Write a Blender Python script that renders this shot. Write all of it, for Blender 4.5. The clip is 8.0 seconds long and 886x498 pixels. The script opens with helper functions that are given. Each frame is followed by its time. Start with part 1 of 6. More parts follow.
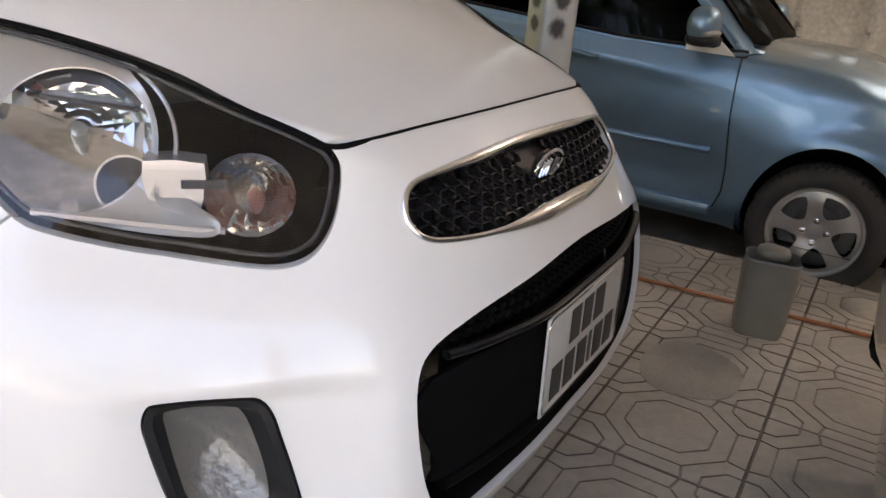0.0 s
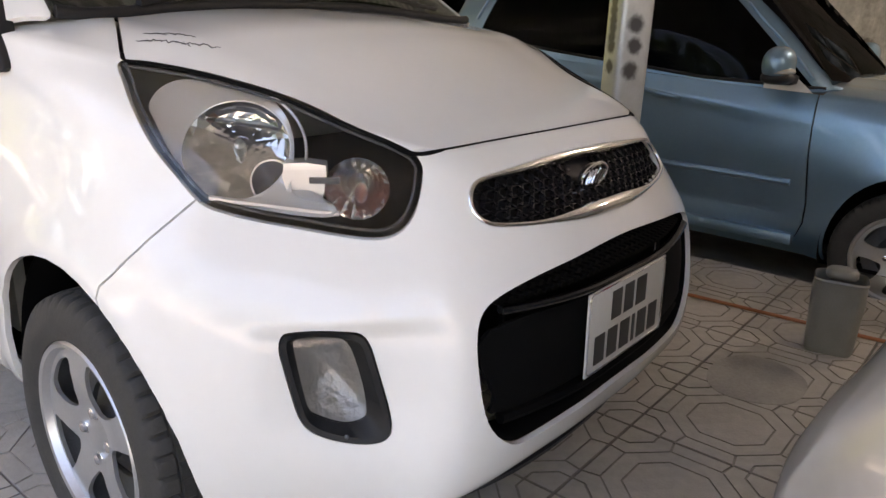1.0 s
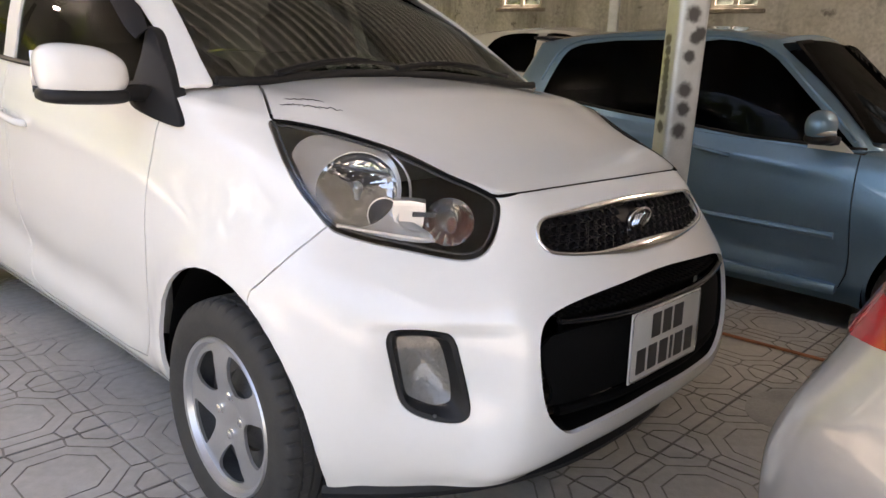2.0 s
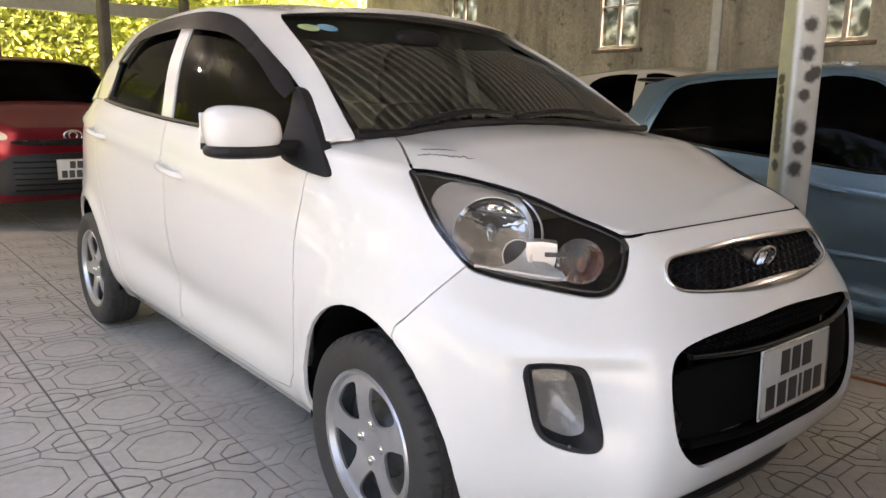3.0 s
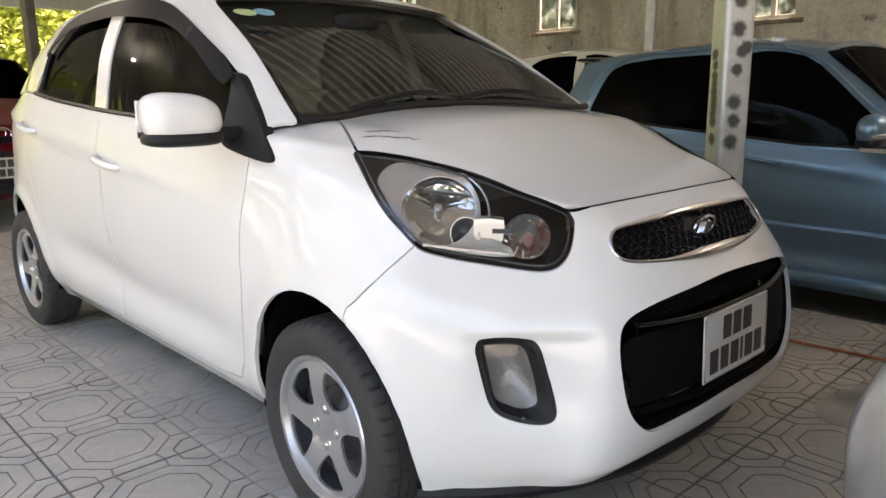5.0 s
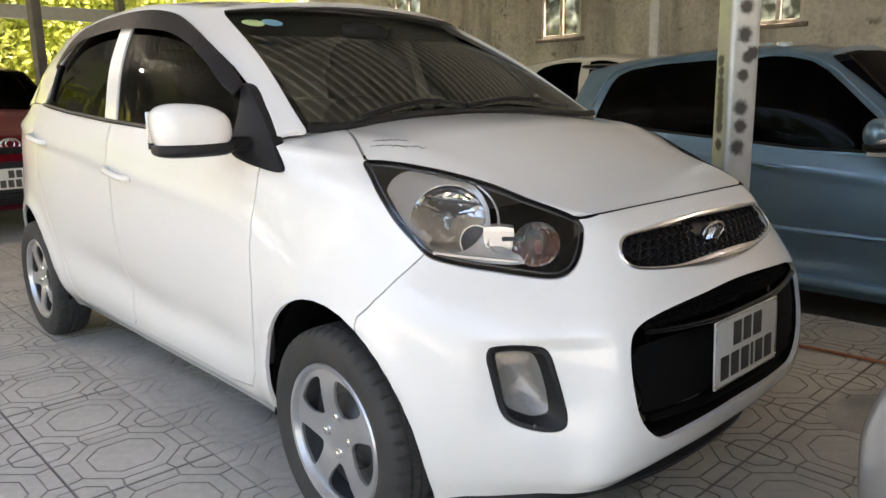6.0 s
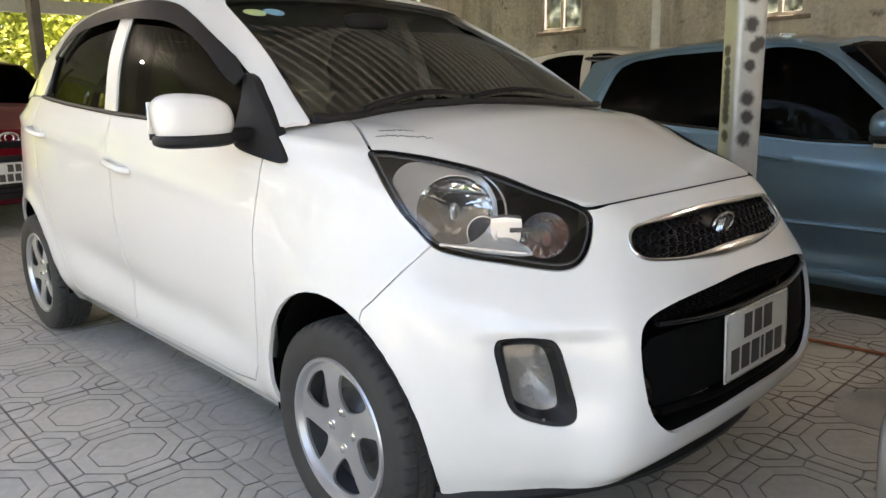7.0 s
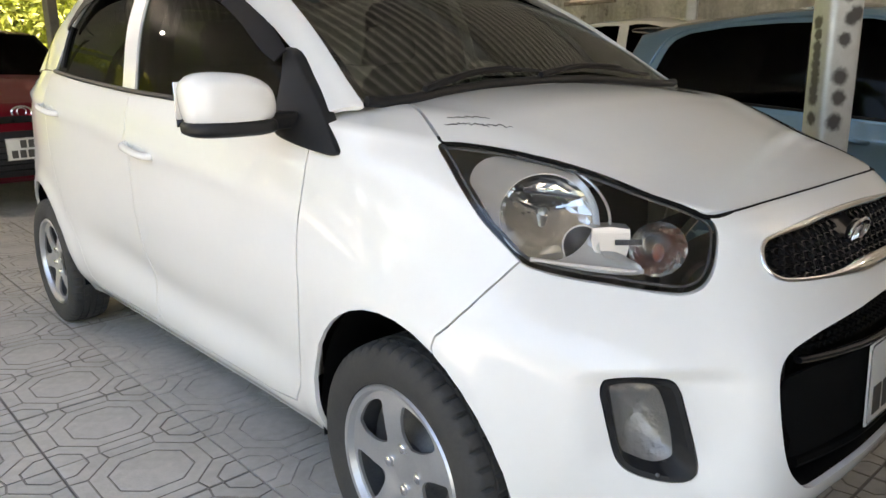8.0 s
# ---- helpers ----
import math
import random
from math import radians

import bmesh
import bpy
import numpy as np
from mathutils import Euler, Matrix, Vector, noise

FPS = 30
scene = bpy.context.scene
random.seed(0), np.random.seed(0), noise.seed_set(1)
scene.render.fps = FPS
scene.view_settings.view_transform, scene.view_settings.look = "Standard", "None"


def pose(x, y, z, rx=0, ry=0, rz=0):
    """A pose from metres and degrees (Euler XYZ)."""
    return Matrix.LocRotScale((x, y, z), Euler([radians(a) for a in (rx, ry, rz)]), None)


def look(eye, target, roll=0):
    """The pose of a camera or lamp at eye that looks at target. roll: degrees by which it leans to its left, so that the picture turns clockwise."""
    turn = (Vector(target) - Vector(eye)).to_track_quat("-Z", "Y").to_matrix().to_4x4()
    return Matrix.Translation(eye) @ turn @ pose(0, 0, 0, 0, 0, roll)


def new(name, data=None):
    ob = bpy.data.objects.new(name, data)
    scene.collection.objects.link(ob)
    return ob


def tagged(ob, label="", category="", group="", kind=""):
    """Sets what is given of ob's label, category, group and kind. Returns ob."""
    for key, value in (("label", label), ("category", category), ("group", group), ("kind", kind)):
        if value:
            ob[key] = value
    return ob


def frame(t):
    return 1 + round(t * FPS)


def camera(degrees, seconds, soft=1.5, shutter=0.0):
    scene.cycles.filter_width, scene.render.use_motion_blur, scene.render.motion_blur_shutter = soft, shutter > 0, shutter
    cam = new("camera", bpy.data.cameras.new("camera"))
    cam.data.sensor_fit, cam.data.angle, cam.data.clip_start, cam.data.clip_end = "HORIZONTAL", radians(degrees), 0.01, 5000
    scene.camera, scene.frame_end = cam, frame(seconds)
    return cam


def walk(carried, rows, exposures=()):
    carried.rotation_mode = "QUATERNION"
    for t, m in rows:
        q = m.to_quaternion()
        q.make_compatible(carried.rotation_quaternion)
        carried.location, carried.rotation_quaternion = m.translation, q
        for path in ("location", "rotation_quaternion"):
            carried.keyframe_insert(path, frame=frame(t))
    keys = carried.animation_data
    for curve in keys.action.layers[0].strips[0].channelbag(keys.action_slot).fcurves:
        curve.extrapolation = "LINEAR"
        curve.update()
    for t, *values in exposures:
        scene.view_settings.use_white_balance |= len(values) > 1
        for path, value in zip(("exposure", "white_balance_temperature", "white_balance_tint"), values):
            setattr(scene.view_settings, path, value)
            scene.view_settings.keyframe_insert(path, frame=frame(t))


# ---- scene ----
cam = camera(61.4, 8.0, soft=1.5)
PATH = [
    (0, (-1.082, -1.018, 1.051), (0.536, -0.095, 0.324), 4.9),
    (0.5, (-1.196, -1.137, 1.045), (0.35, -0.055, 0.381), 3.1),
    (1, (-1.303, -1.248, 1.058), (0.185, -0.062, 0.441), 2.3),
    (2.3, (-1.636, -1.444, 1.108), (-0.251, -0.08, 0.636), 2.3),
    (2.5, (-1.658, -1.442, 1.111), (-0.309, -0.04, 0.648), 1.4),
    (3, (-1.719, -1.445, 1.119), (-0.471, 0.067, 0.723), 0.9),
    (3.5, (-1.738, -1.443, 1.117), (-0.476, 0.048, 0.687), 0.4),
    (4, (-1.732, -1.449, 1.117), (-0.426, 0.006, 0.699), 1.0),
    (4.5, (-1.726, -1.45, 1.104), (-0.397, -0.021, 0.667), -0.2),
    (4.7, (-1.723, -1.452, 1.101), (-0.379, -0.036, 0.666), -0.5),
    (6, (-1.735, -1.449, 1.107), (-0.396, -0.02, 0.697), -1.1),
    (6.5, (-1.747, -1.441, 1.107), (-0.418, -0.006, 0.69), -1.2),
    (7, (-1.728, -1.42, 1.095), (-0.392, 0.006, 0.671), -1.2),
    (7.5, (-1.687, -1.275, 1.116), (-0.37, 0.157, 0.652), -1.9),
    (8, (-1.629, -1.112, 1.113), (-0.33, 0.327, 0.617), -1.0),
]
walk(cam, [(t, look(eye, target, roll)) for t, eye, target, roll in PATH], [(0.0, 3.02, 8500, 24), (1.0, 2.94, 8500, 24), (3.5, 2.96, 8400, 22), (8.0, 2.98, 8150, 15)])

# ---- daylight ----
world = bpy.data.worlds.new("world")
scene.world = world
world.use_nodes = True
wn = world.node_tree.nodes
sky = wn.new("ShaderNodeTexSky")
sky.sky_type, sky.sun_disc = "NISHITA", False
sky.sun_elevation, sky.sun_rotation = radians(60), radians(116)
world.node_tree.links.new(sky.outputs[0], wn["Background"].inputs[0])
wn["Background"].inputs[1].default_value = 0.15
sun_data = bpy.data.lights.new("sun", "SUN")
sun_data.energy, sun_data.angle, sun_data.color = 4.6, radians(0.5), (1.0, 0.95, 0.86)
sun = new("sun", sun_data)
sun.matrix_world = look((0, 0, 20), (-5.2, 2.5, 10))

# ---- materials ----


def material(name, colour, rough=0.5, metal=0.0, coat=0.0, vary=0.0, scale=6.0, bump=0.0, bump_scale=60.0, spec=0.5, dirt=None, dirt_amount=0.0):
    """A principled material with colour variation at two scales and fine relief."""
    mat = bpy.data.materials.new(name)
    mat.use_nodes = True
    nt = mat.node_tree
    b = nt.nodes["Principled BSDF"]
    b.inputs["Base Color"].default_value = (*colour, 1)
    b.inputs["Roughness"].default_value = rough
    b.inputs["Metallic"].default_value = metal
    b.inputs["Coat Weight"].default_value = coat
    b.inputs["Coat Roughness"].default_value = 0.03
    b.inputs["Specular IOR Level"].default_value = spec
    tc = nt.nodes.new("ShaderNodeTexCoord")
    if vary or dirt:
        big = nt.nodes.new("ShaderNodeTexNoise")
        big.inputs["Scale"].default_value, big.inputs["Detail"].default_value = scale, 6
        fine = nt.nodes.new("ShaderNodeTexNoise")
        fine.inputs["Scale"].default_value, fine.inputs["Detail"].default_value = scale * 14, 3
        for n in (big, fine):
            nt.links.new(tc.outputs["Object"], n.inputs["Vector"])
        mix = nt.nodes.new("ShaderNodeMath")
        mix.operation = "MULTIPLY_ADD"
        nt.links.new(fine.outputs["Fac"], mix.inputs[0])
        mix.inputs[1].default_value = 0.5
        nt.links.new(big.outputs["Fac"], mix.inputs[2])
        ramp = nt.nodes.new("ShaderNodeMapRange")
        ramp.inputs["From Min"].default_value, ramp.inputs["From Max"].default_value = 0.5, 1.0
        ramp.inputs["To Min"].default_value, ramp.inputs["To Max"].default_value = 0.0, 1.0
        nt.links.new(mix.outputs[0], ramp.inputs["Value"])
        cm = nt.nodes.new("ShaderNodeMix")
        cm.data_type = "RGBA"
        other = dirt if dirt else tuple(min(1, c * (1 + vary)) for c in colour)
        base = colour if dirt else tuple(c * (1 - vary) for c in colour)
        cm.inputs["A"].default_value, cm.inputs["B"].default_value = (*base, 1), (*other, 1)
        if dirt:
            ramp.inputs["To Max"].default_value = dirt_amount
        nt.links.new(ramp.outputs[0], cm.inputs["Factor"])
        nt.links.new(cm.outputs["Result"], b.inputs["Base Color"])
    if bump:
        n = nt.nodes.new("ShaderNodeTexNoise")
        n.inputs["Scale"].default_value, n.inputs["Detail"].default_value = bump_scale, 4
        nt.links.new(tc.outputs["Object"], n.inputs["Vector"])
        bp = nt.nodes.new("ShaderNodeBump")
        bp.inputs["Strength"].default_value, bp.inputs["Distance"].default_value = bump, 0.01
        nt.links.new(n.outputs["Fac"], bp.inputs["Height"])
        nt.links.new(bp.outputs[0], b.inputs["Normal"])
    return mat


def clear_glass(name, tint, gloss=1.0, least=0.04):
    """Thin glass: tinted see-through, with a Fresnel gloss."""
    mat = bpy.data.materials.new(name)
    mat.use_nodes = True
    nt = mat.node_tree
    nt.nodes.remove(nt.nodes["Principled BSDF"])
    out = nt.nodes["Material Output"]
    t, g, m, f = (nt.nodes.new("ShaderNode" + k) for k in ("BsdfTransparent", "BsdfGlossy", "MixShader", "LayerWeight"))
    t.inputs["Color"].default_value = (*tint, 1)
    g.inputs["Roughness"].default_value = 0.02
    g.inputs["Color"].default_value = (gloss, gloss, gloss, 1)
    f.inputs["Blend"].default_value = 0.5
    power, scale = nt.nodes.new("ShaderNodeMath"), nt.nodes.new("ShaderNodeMath")
    power.operation, scale.operation = "POWER", "MULTIPLY_ADD"
    power.inputs[1].default_value = 5.0
    scale.inputs[1].default_value, scale.inputs[2].default_value = 1.0 - least, least
    nt.links.new(f.outputs["Facing"], power.inputs[0])
    nt.links.new(power.outputs[0], scale.inputs[0])
    nt.links.new(scale.outputs[0], m.inputs[0])
    nt.links.new(t.outputs[0], m.inputs[1])
    nt.links.new(g.outputs[0], m.inputs[2])
    nt.links.new(m.outputs[0], out.inputs["Surface"])
    return mat


WHITE_PAINT = material("white_paint", (0.80, 0.78, 0.74), rough=0.35, coat=1.0, vary=0.015, scale=3, spec=0.2)
BLUE_PAINT = material("blue_paint", (0.16, 0.29, 0.41), rough=0.36, metal=0.75, coat=1.0, vary=0.05, scale=5)
BLACK_PLASTIC = material("black_plastic", (0.012, 0.012, 0.013), rough=0.5, spec=0.3, vary=0.2, scale=30, bump=0.1, bump_scale=600)
TILE = material("concrete_tile", (0.43, 0.395, 0.35), rough=0.7, vary=0.22, scale=2.2, bump=0.2, bump_scale=120)
CEMENT = material("cement_render", (0.58, 0.565, 0.535), rough=0.92, vary=0.42, scale=1.6, bump=0.5, bump_scale=14)
RUBBER = material("tyre_rubber", (0.026, 0.025, 0.024), rough=0.78, vary=0.3, scale=9, dirt=(0.075, 0.068, 0.06), dirt_amount=0.4, bump=0.15, bump_scale=300)
RIM_SILVER = material("wheel_silver", (0.50, 0.50, 0.50), rough=0.32, metal=0.75, vary=0.08, scale=14)
DARK_METAL = material("dark_metal", (0.13, 0.13, 0.13), rough=0.5, metal=0.5, vary=0.3, scale=20)
CHROME = material("chrome", (0.80, 0.80, 0.80), rough=0.07, metal=1.0)
FOG_CHROME = material("fog_reflector", (0.40, 0.385, 0.36), rough=0.42, metal=0.8, bump=0.5, bump_scale=70)
SATIN_SILVER = material("satin_silver", (0.74, 0.73, 0.71), rough=0.32, metal=0.75)
LAMP_GREY = material("lamp_bezel_grey", (0.058, 0.058, 0.066), rough=0.35, spec=0.4, vary=0.1, scale=20)
BEZEL_RIM = material("lamp_bezel_rim", (0.045, 0.045, 0.048), rough=0.5, vary=0.1, scale=20)
LAMP_BULB = material("bulb_glass", (0.75, 0.75, 0.72), rough=0.1, metal=0.6)
AMBER = material("amber_plastic", (0.22, 0.07, 0.045), rough=0.15)
GLOSS_BLACK = material("gloss_black", (0.010, 0.010, 0.011), rough=0.15, spec=0.35, vary=0.2, scale=30)
DEEP_BLACK = material("matt_black", (0.004, 0.004, 0.004), rough=0.8, spec=0.08, vary=0.2, scale=20)
PLATE_WHITE = material("plate_white", (0.62, 0.60, 0.55), rough=0.35, vary=0.05, scale=20)
PLATE_INK = material("plate_ink", (0.05, 0.045, 0.04), rough=0.5)
MIRROR = material("mirror", (0.85, 0.85, 0.85), rough=0.02, metal=1.0)
DASH_GREY = material("dash_grey", (0.36, 0.355, 0.32), rough=0.6, vary=0.15, scale=25, bump=0.1, bump_scale=400)
# seat fabric; it also colours the boxes that stand for shade in other cabins
SEAT_CABIN_GREY = material("seat_fabric_cabin_shade", (0.055, 0.053, 0.05), rough=0.85, vary=0.2, scale=20, bump=0.2, bump_scale=300)
SMOKE = material("smoked_plastic", (0.018, 0.018, 0.02), rough=0.22, spec=0.12, vary=0.05, scale=10)
SCREEN_GLASS = clear_glass("windscreen_glass", (0.52, 0.56, 0.52), 1.0, 0.085)
SIDE_GLASS = clear_glass("side_glass", (0.20, 0.23, 0.20), 0.28)
REAR_GLASS = clear_glass("rear_glass", (0.55, 0.60, 0.50), 0.5)
LAMP_GLASS = clear_glass("lamp_glass", (0.96, 0.96, 0.96), 0.6)
LAMP_CHROME = material("lamp_reflector", (0.70, 0.70, 0.68), rough=0.07, metal=1.0)
GROUT = material("tile_grout", (0.26, 0.235, 0.205), rough=0.95, vary=0.3, scale=9)
EARTH = material("bare_ground", (0.27, 0.26, 0.24), rough=0.95, vary=0.3, scale=0.8, bump=0.4, bump_scale=20)
FRAME_PAINT = material("worn_white_paint", (0.62, 0.60, 0.56), rough=0.6, vary=0.2, scale=9, bump=0.2, bump_scale=80)
BRICK_SILL = material("brick_sill", (0.25, 0.215, 0.185), rough=0.9, vary=0.3, scale=12, bump=0.4, bump_scale=60)
PANE_GLASS = clear_glass("window_pane", (0.64, 0.65, 0.58))
DARK_GLASS = clear_glass("tinted_glass", (0.11, 0.115, 0.16), 0.12)
ROOF_METAL = material("roof_metal", (0.50, 0.50, 0.49), rough=0.5, metal=0.1, vary=0.15, scale=2)
# roof metal repeated paler: light caught by the ribs, put into their colour
LIT_RIB_METAL = material("lit_roof_rib_metal", (0.88, 0.88, 0.86), rough=0.5, metal=0.05, vary=0.05, scale=2)
GALVANISED = material("galvanised_steel", (0.52, 0.55, 0.56), rough=0.42, metal=0.35, vary=0.10, scale=16, bump=0.06, bump_scale=90)
# post steel darkened in colour, as if standing against the light
BACKLIT_STEEL = material("backlit_steel", (0.17, 0.165, 0.155), rough=0.6, metal=0.2, vary=0.25, scale=8, bump=0.08, bump_scale=60)
RED_PAINT = material("red_paint", (0.15, 0.002, 0.010), rough=0.34, metal=0.6, coat=0.25, vary=0.05, scale=4, spec=0.3)
SILVER_PAINT = material("silver_paint", (0.36, 0.35, 0.34), rough=0.35, metal=0.6, coat=1.0, vary=0.05, scale=4)
TAIL_RED = material("tail_lamp_red", (0.30, 0.012, 0.015), rough=0.12, coat=1.0)
TAIL_CLEAR = material("tail_lamp_clear", (0.72, 0.68, 0.64), rough=0.18, coat=1.0, bump=0.3, bump_scale=140)
HOSE_ORANGE = material("orange_hose", (0.38, 0.13, 0.05), rough=0.5, vary=0.15, scale=20)
STICKER_GREEN = material("sticker_green", (0.45, 0.55, 0.25), rough=0.5)
STICKER_BLUE = material("sticker_blue", (0.16, 0.38, 0.50), rough=0.5)


def leaf_material(name, dark, light):
    """Thin leaves that let the sun shine through."""
    mat = material(name, light, rough=0.5, vary=0.5, scale=1.5)
    nt = mat.node_tree
    b, out = nt.nodes["Principled BSDF"], nt.nodes["Material Output"]
    t, mix, rnd, cm = (nt.nodes.new(k) for k in ("ShaderNodeBsdfTranslucent", "ShaderNodeMixShader", "ShaderNodeNewGeometry", "ShaderNodeMix"))
    cm.data_type = "RGBA"
    cm.inputs["A"].default_value, cm.inputs["B"].default_value = (*dark, 1), (*light, 1)
    nt.links.new(rnd.outputs["Random Per Island"], cm.inputs["Factor"])
    nt.links.new(cm.outputs["Result"], b.inputs["Base Color"])
    nt.links.new(cm.outputs["Result"], t.inputs["Color"])
    mix.inputs[0].default_value = 0.55
    nt.links.new(b.outputs[0], mix.inputs[1])
    nt.links.new(t.outputs[0], mix.inputs[2])
    nt.links.new(mix.outputs[0], out.inputs["Surface"])
    return mat


LEAF = leaf_material("leaf", (0.32, 0.38, 0.06), (0.72, 0.72, 0.22))
CLOUDY_PLASTIC = material("cloudy_plastic", (0.19, 0.19, 0.17), rough=0.4, vary=0.25, scale=14, dirt=(0.14, 0.13, 0.11), dirt_amount=0.6)
PATCH_CEMENT = material("patch_cement", (0.34, 0.315, 0.28), rough=0.8, vary=0.2, scale=6, bump=0.15, bump_scale=90)
HEDGE_LEAF = leaf_material("hedge_leaf", (0.03, 0.06, 0.012), (0.09, 0.13, 0.03))
BULB_LIGHT = bpy.data.materials.new("bulb_light")
BULB_LIGHT.use_nodes = True
BULB_LIGHT.node_tree.nodes["Principled BSDF"].inputs["Emission Color"].default_value = (1.0, 0.97, 0.92, 1)
BULB_LIGHT.node_tree.nodes["Principled BSDF"].inputs["Emission Strength"].default_value = 140.0


def weather(mat, colour, scale, low, high, most, stretch=(1, 1, 1)):
    """Adds large uneven stains of another colour to a material."""
    nt = mat.node_tree
    b = nt.nodes["Principled BSDF"]
    before = b.inputs["Base Color"].links[0].from_socket
    tc, noise, ramp, mix = (nt.nodes.new(k) for k in ("ShaderNodeTexCoord", "ShaderNodeTexNoise", "ShaderNodeMapRange", "ShaderNodeMix"))
    noise.inputs["Scale"].default_value, noise.inputs["Detail"].default_value, noise.inputs["Roughness"].default_value = scale, 8, 0.65
    for key, value in (("From Min", low), ("From Max", high), ("To Min", 0.0), ("To Max", most)):
        ramp.inputs[key].default_value = value
    mix.data_type = "RGBA"
    size = nt.nodes.new("ShaderNodeMapping")
    size.inputs["Scale"].default_value = stretch
    nt.links.new(tc.outputs["Object"], size.inputs["Vector"])
    nt.links.new(size.outputs[0], noise.inputs["Vector"])
    nt.links.new(noise.outputs["Fac"], ramp.inputs["Value"])
    nt.links.new(ramp.outputs[0], mix.inputs["Factor"])
    nt.links.new(before, mix.inputs["A"])
    mix.inputs["B"].default_value = (*colour, 1)
    nt.links.new(mix.outputs["Result"], b.inputs["Base Color"])


def dirty(mat, low, high):
    """Uneven dirt and a milky film on thin glass."""
    nt = mat.node_tree
    t = next(n for n in nt.nodes if n.type == "BSDF_TRANSPARENT")
    tc, noise, ramp = (nt.nodes.new(k) for k in ("ShaderNodeTexCoord", "ShaderNodeTexNoise", "ShaderNodeValToRGB"))
    noise.inputs["Scale"].default_value, noise.inputs["Detail"].default_value = 5, 6
    ramp.color_ramp.elements[0].position, ramp.color_ramp.elements[1].position = 0.40, 0.66
    ramp.color_ramp.elements[0].color, ramp.color_ramp.elements[1].color = (*low, 1), (*high, 1)
    nt.links.new(tc.outputs["Object"], noise.inputs["Vector"])
    nt.links.new(noise.outputs["Fac"], ramp.inputs["Fac"])
    nt.links.new(ramp.outputs["Color"], t.inputs["Color"])


dirty(PANE_GLASS, (0.10, 0.10, 0.085), (0.42, 0.41, 0.37))
weather(CEMENT, (0.16, 0.14, 0.12), 0.8, 0.45, 0.62, 0.6)
weather(CEMENT, (0.50, 0.49, 0.46), 1.7, 0.51, 0.64, 0.6)
weather(CEMENT, (0.06, 0.05, 0.045), 3.5, 0.60, 0.67, 0.7)
weather(CEMENT, (0.13, 0.12, 0.105), 2.2, 0.50, 0.66, 0.55, (1.0, 1.0, 0.16))
weather(CEMENT, (0.52, 0.50, 0.46), 5.0, 0.55, 0.66, 0.5, (1.0, 1.0, 0.3))
weather(TILE, (0.30, 0.27, 0.235), 1.1, 0.50, 0.68, 0.55)
weather(TILE, (0.56, 0.53, 0.49), 2.9, 0.56, 0.70, 0.5)
weather(FRAME_PAINT, (0.34, 0.31, 0.26), 6.0, 0.50, 0.66, 0.7)

from mathutils.bvhtree import BVHTree
from mathutils.interpolate import poly_3d_calc

# ---- mesh helpers ----


def part(name, bm, mat, parent=None, label="", smooth=True):
    """Links a bmesh as one mesh object under a thing or a part."""
    me = bpy.data.meshes.new(name)
    bm.to_mesh(me)
    bm.free()
    return part_mesh(name, me, mat, parent, label, smooth)


def part_mesh(name, me, mat, parent=None, label="", smooth=True):
    if mat:
        me.materials.clear()
        me.materials.append(mat)
    if smooth:
        me.shade_smooth()
        me.set_sharp_from_angle(angle=radians(38))
    ob = new(name, me)
    if parent:
        ob.parent = parent
    if label:
        ob["label"] = label
    return ob


def thing(name, m, label, category, group=""):
    ob = new(name)
    ob.matrix_world = m
    ob.empty_display_size = 0.1
    return tagged(ob, label, category, group)


def catmull(ctrl, steps, first=None, last=None):
    """Points of a smooth curve through the control points, with steps pieces in each span."""
    c = np.array(ctrl, float)
    a = c[:1] * 2 - c[1:2] if first is None else np.array([first])
    z = c[-1:] * 2 - c[-2:-1] if last is None else np.array([last])
    p = np.concatenate([a, c, z])
    t = np.arange(steps) / steps
    t = t.reshape((-1,) + (1,) * (c.ndim - 1))
    out = []
    for i in range(len(c) - 1):
        p0, p1, p2, p3 = p[i : i + 4]
        out.append(0.5 * (2 * p1 + (p2 - p0) * t + (2 * p0 - 5 * p1 + 4 * p2 - p3) * t**2 + (3 * p1 - p0 - 3 * p2 + p3) * t**3))
    return np.concatenate(out + [c[-1:]])


def closed(ctrl, steps=6):
    """A smooth closed outline through 2D or 3D control points."""
    c = np.array(ctrl, float)
    n = len(c)
    t = (np.arange(steps) / steps)[:, None]
    out = []
    for i in range(n):
        p0, p1, p2, p3 = (c[(i + k) % n] for k in (-1, 0, 1, 2))
        out.append(0.5 * (2 * p1 + (p2 - p0) * t + (2 * p0 - 5 * p1 + 4 * p2 - p3) * t**2 + (3 * p1 - p0 - 3 * p2 + p3) * t**3))
    return np.concatenate(out)


# ---- the shape of a small hatchback: x across, nose towards -y, front axle at y = 0 ----
SIDE_Y = (0.0, 0.38, 0.95, 1.5, 2.05, 2.42)


def level(z, centre, corner, side, rear):
    """A ring of the lower body at one height: nose, front corner, side and tail."""
    p = [(0, centre[0], z), (0.2, centre[1], z)] + [(x, y, z) for x, y in corner]
    p += [(x, y, z) for x, y in zip(side, SIDE_Y)]
    return np.array(p + [(x, y, z) for x, y in rear])


def mirrored(p):
    return np.array([-p[0], p[1], p[2]])


def lowered(z, squash):
    """Brings the part above half a metre down."""
    return np.where(z > 0.5, 0.5 + (z - 0.5) * squash, z)


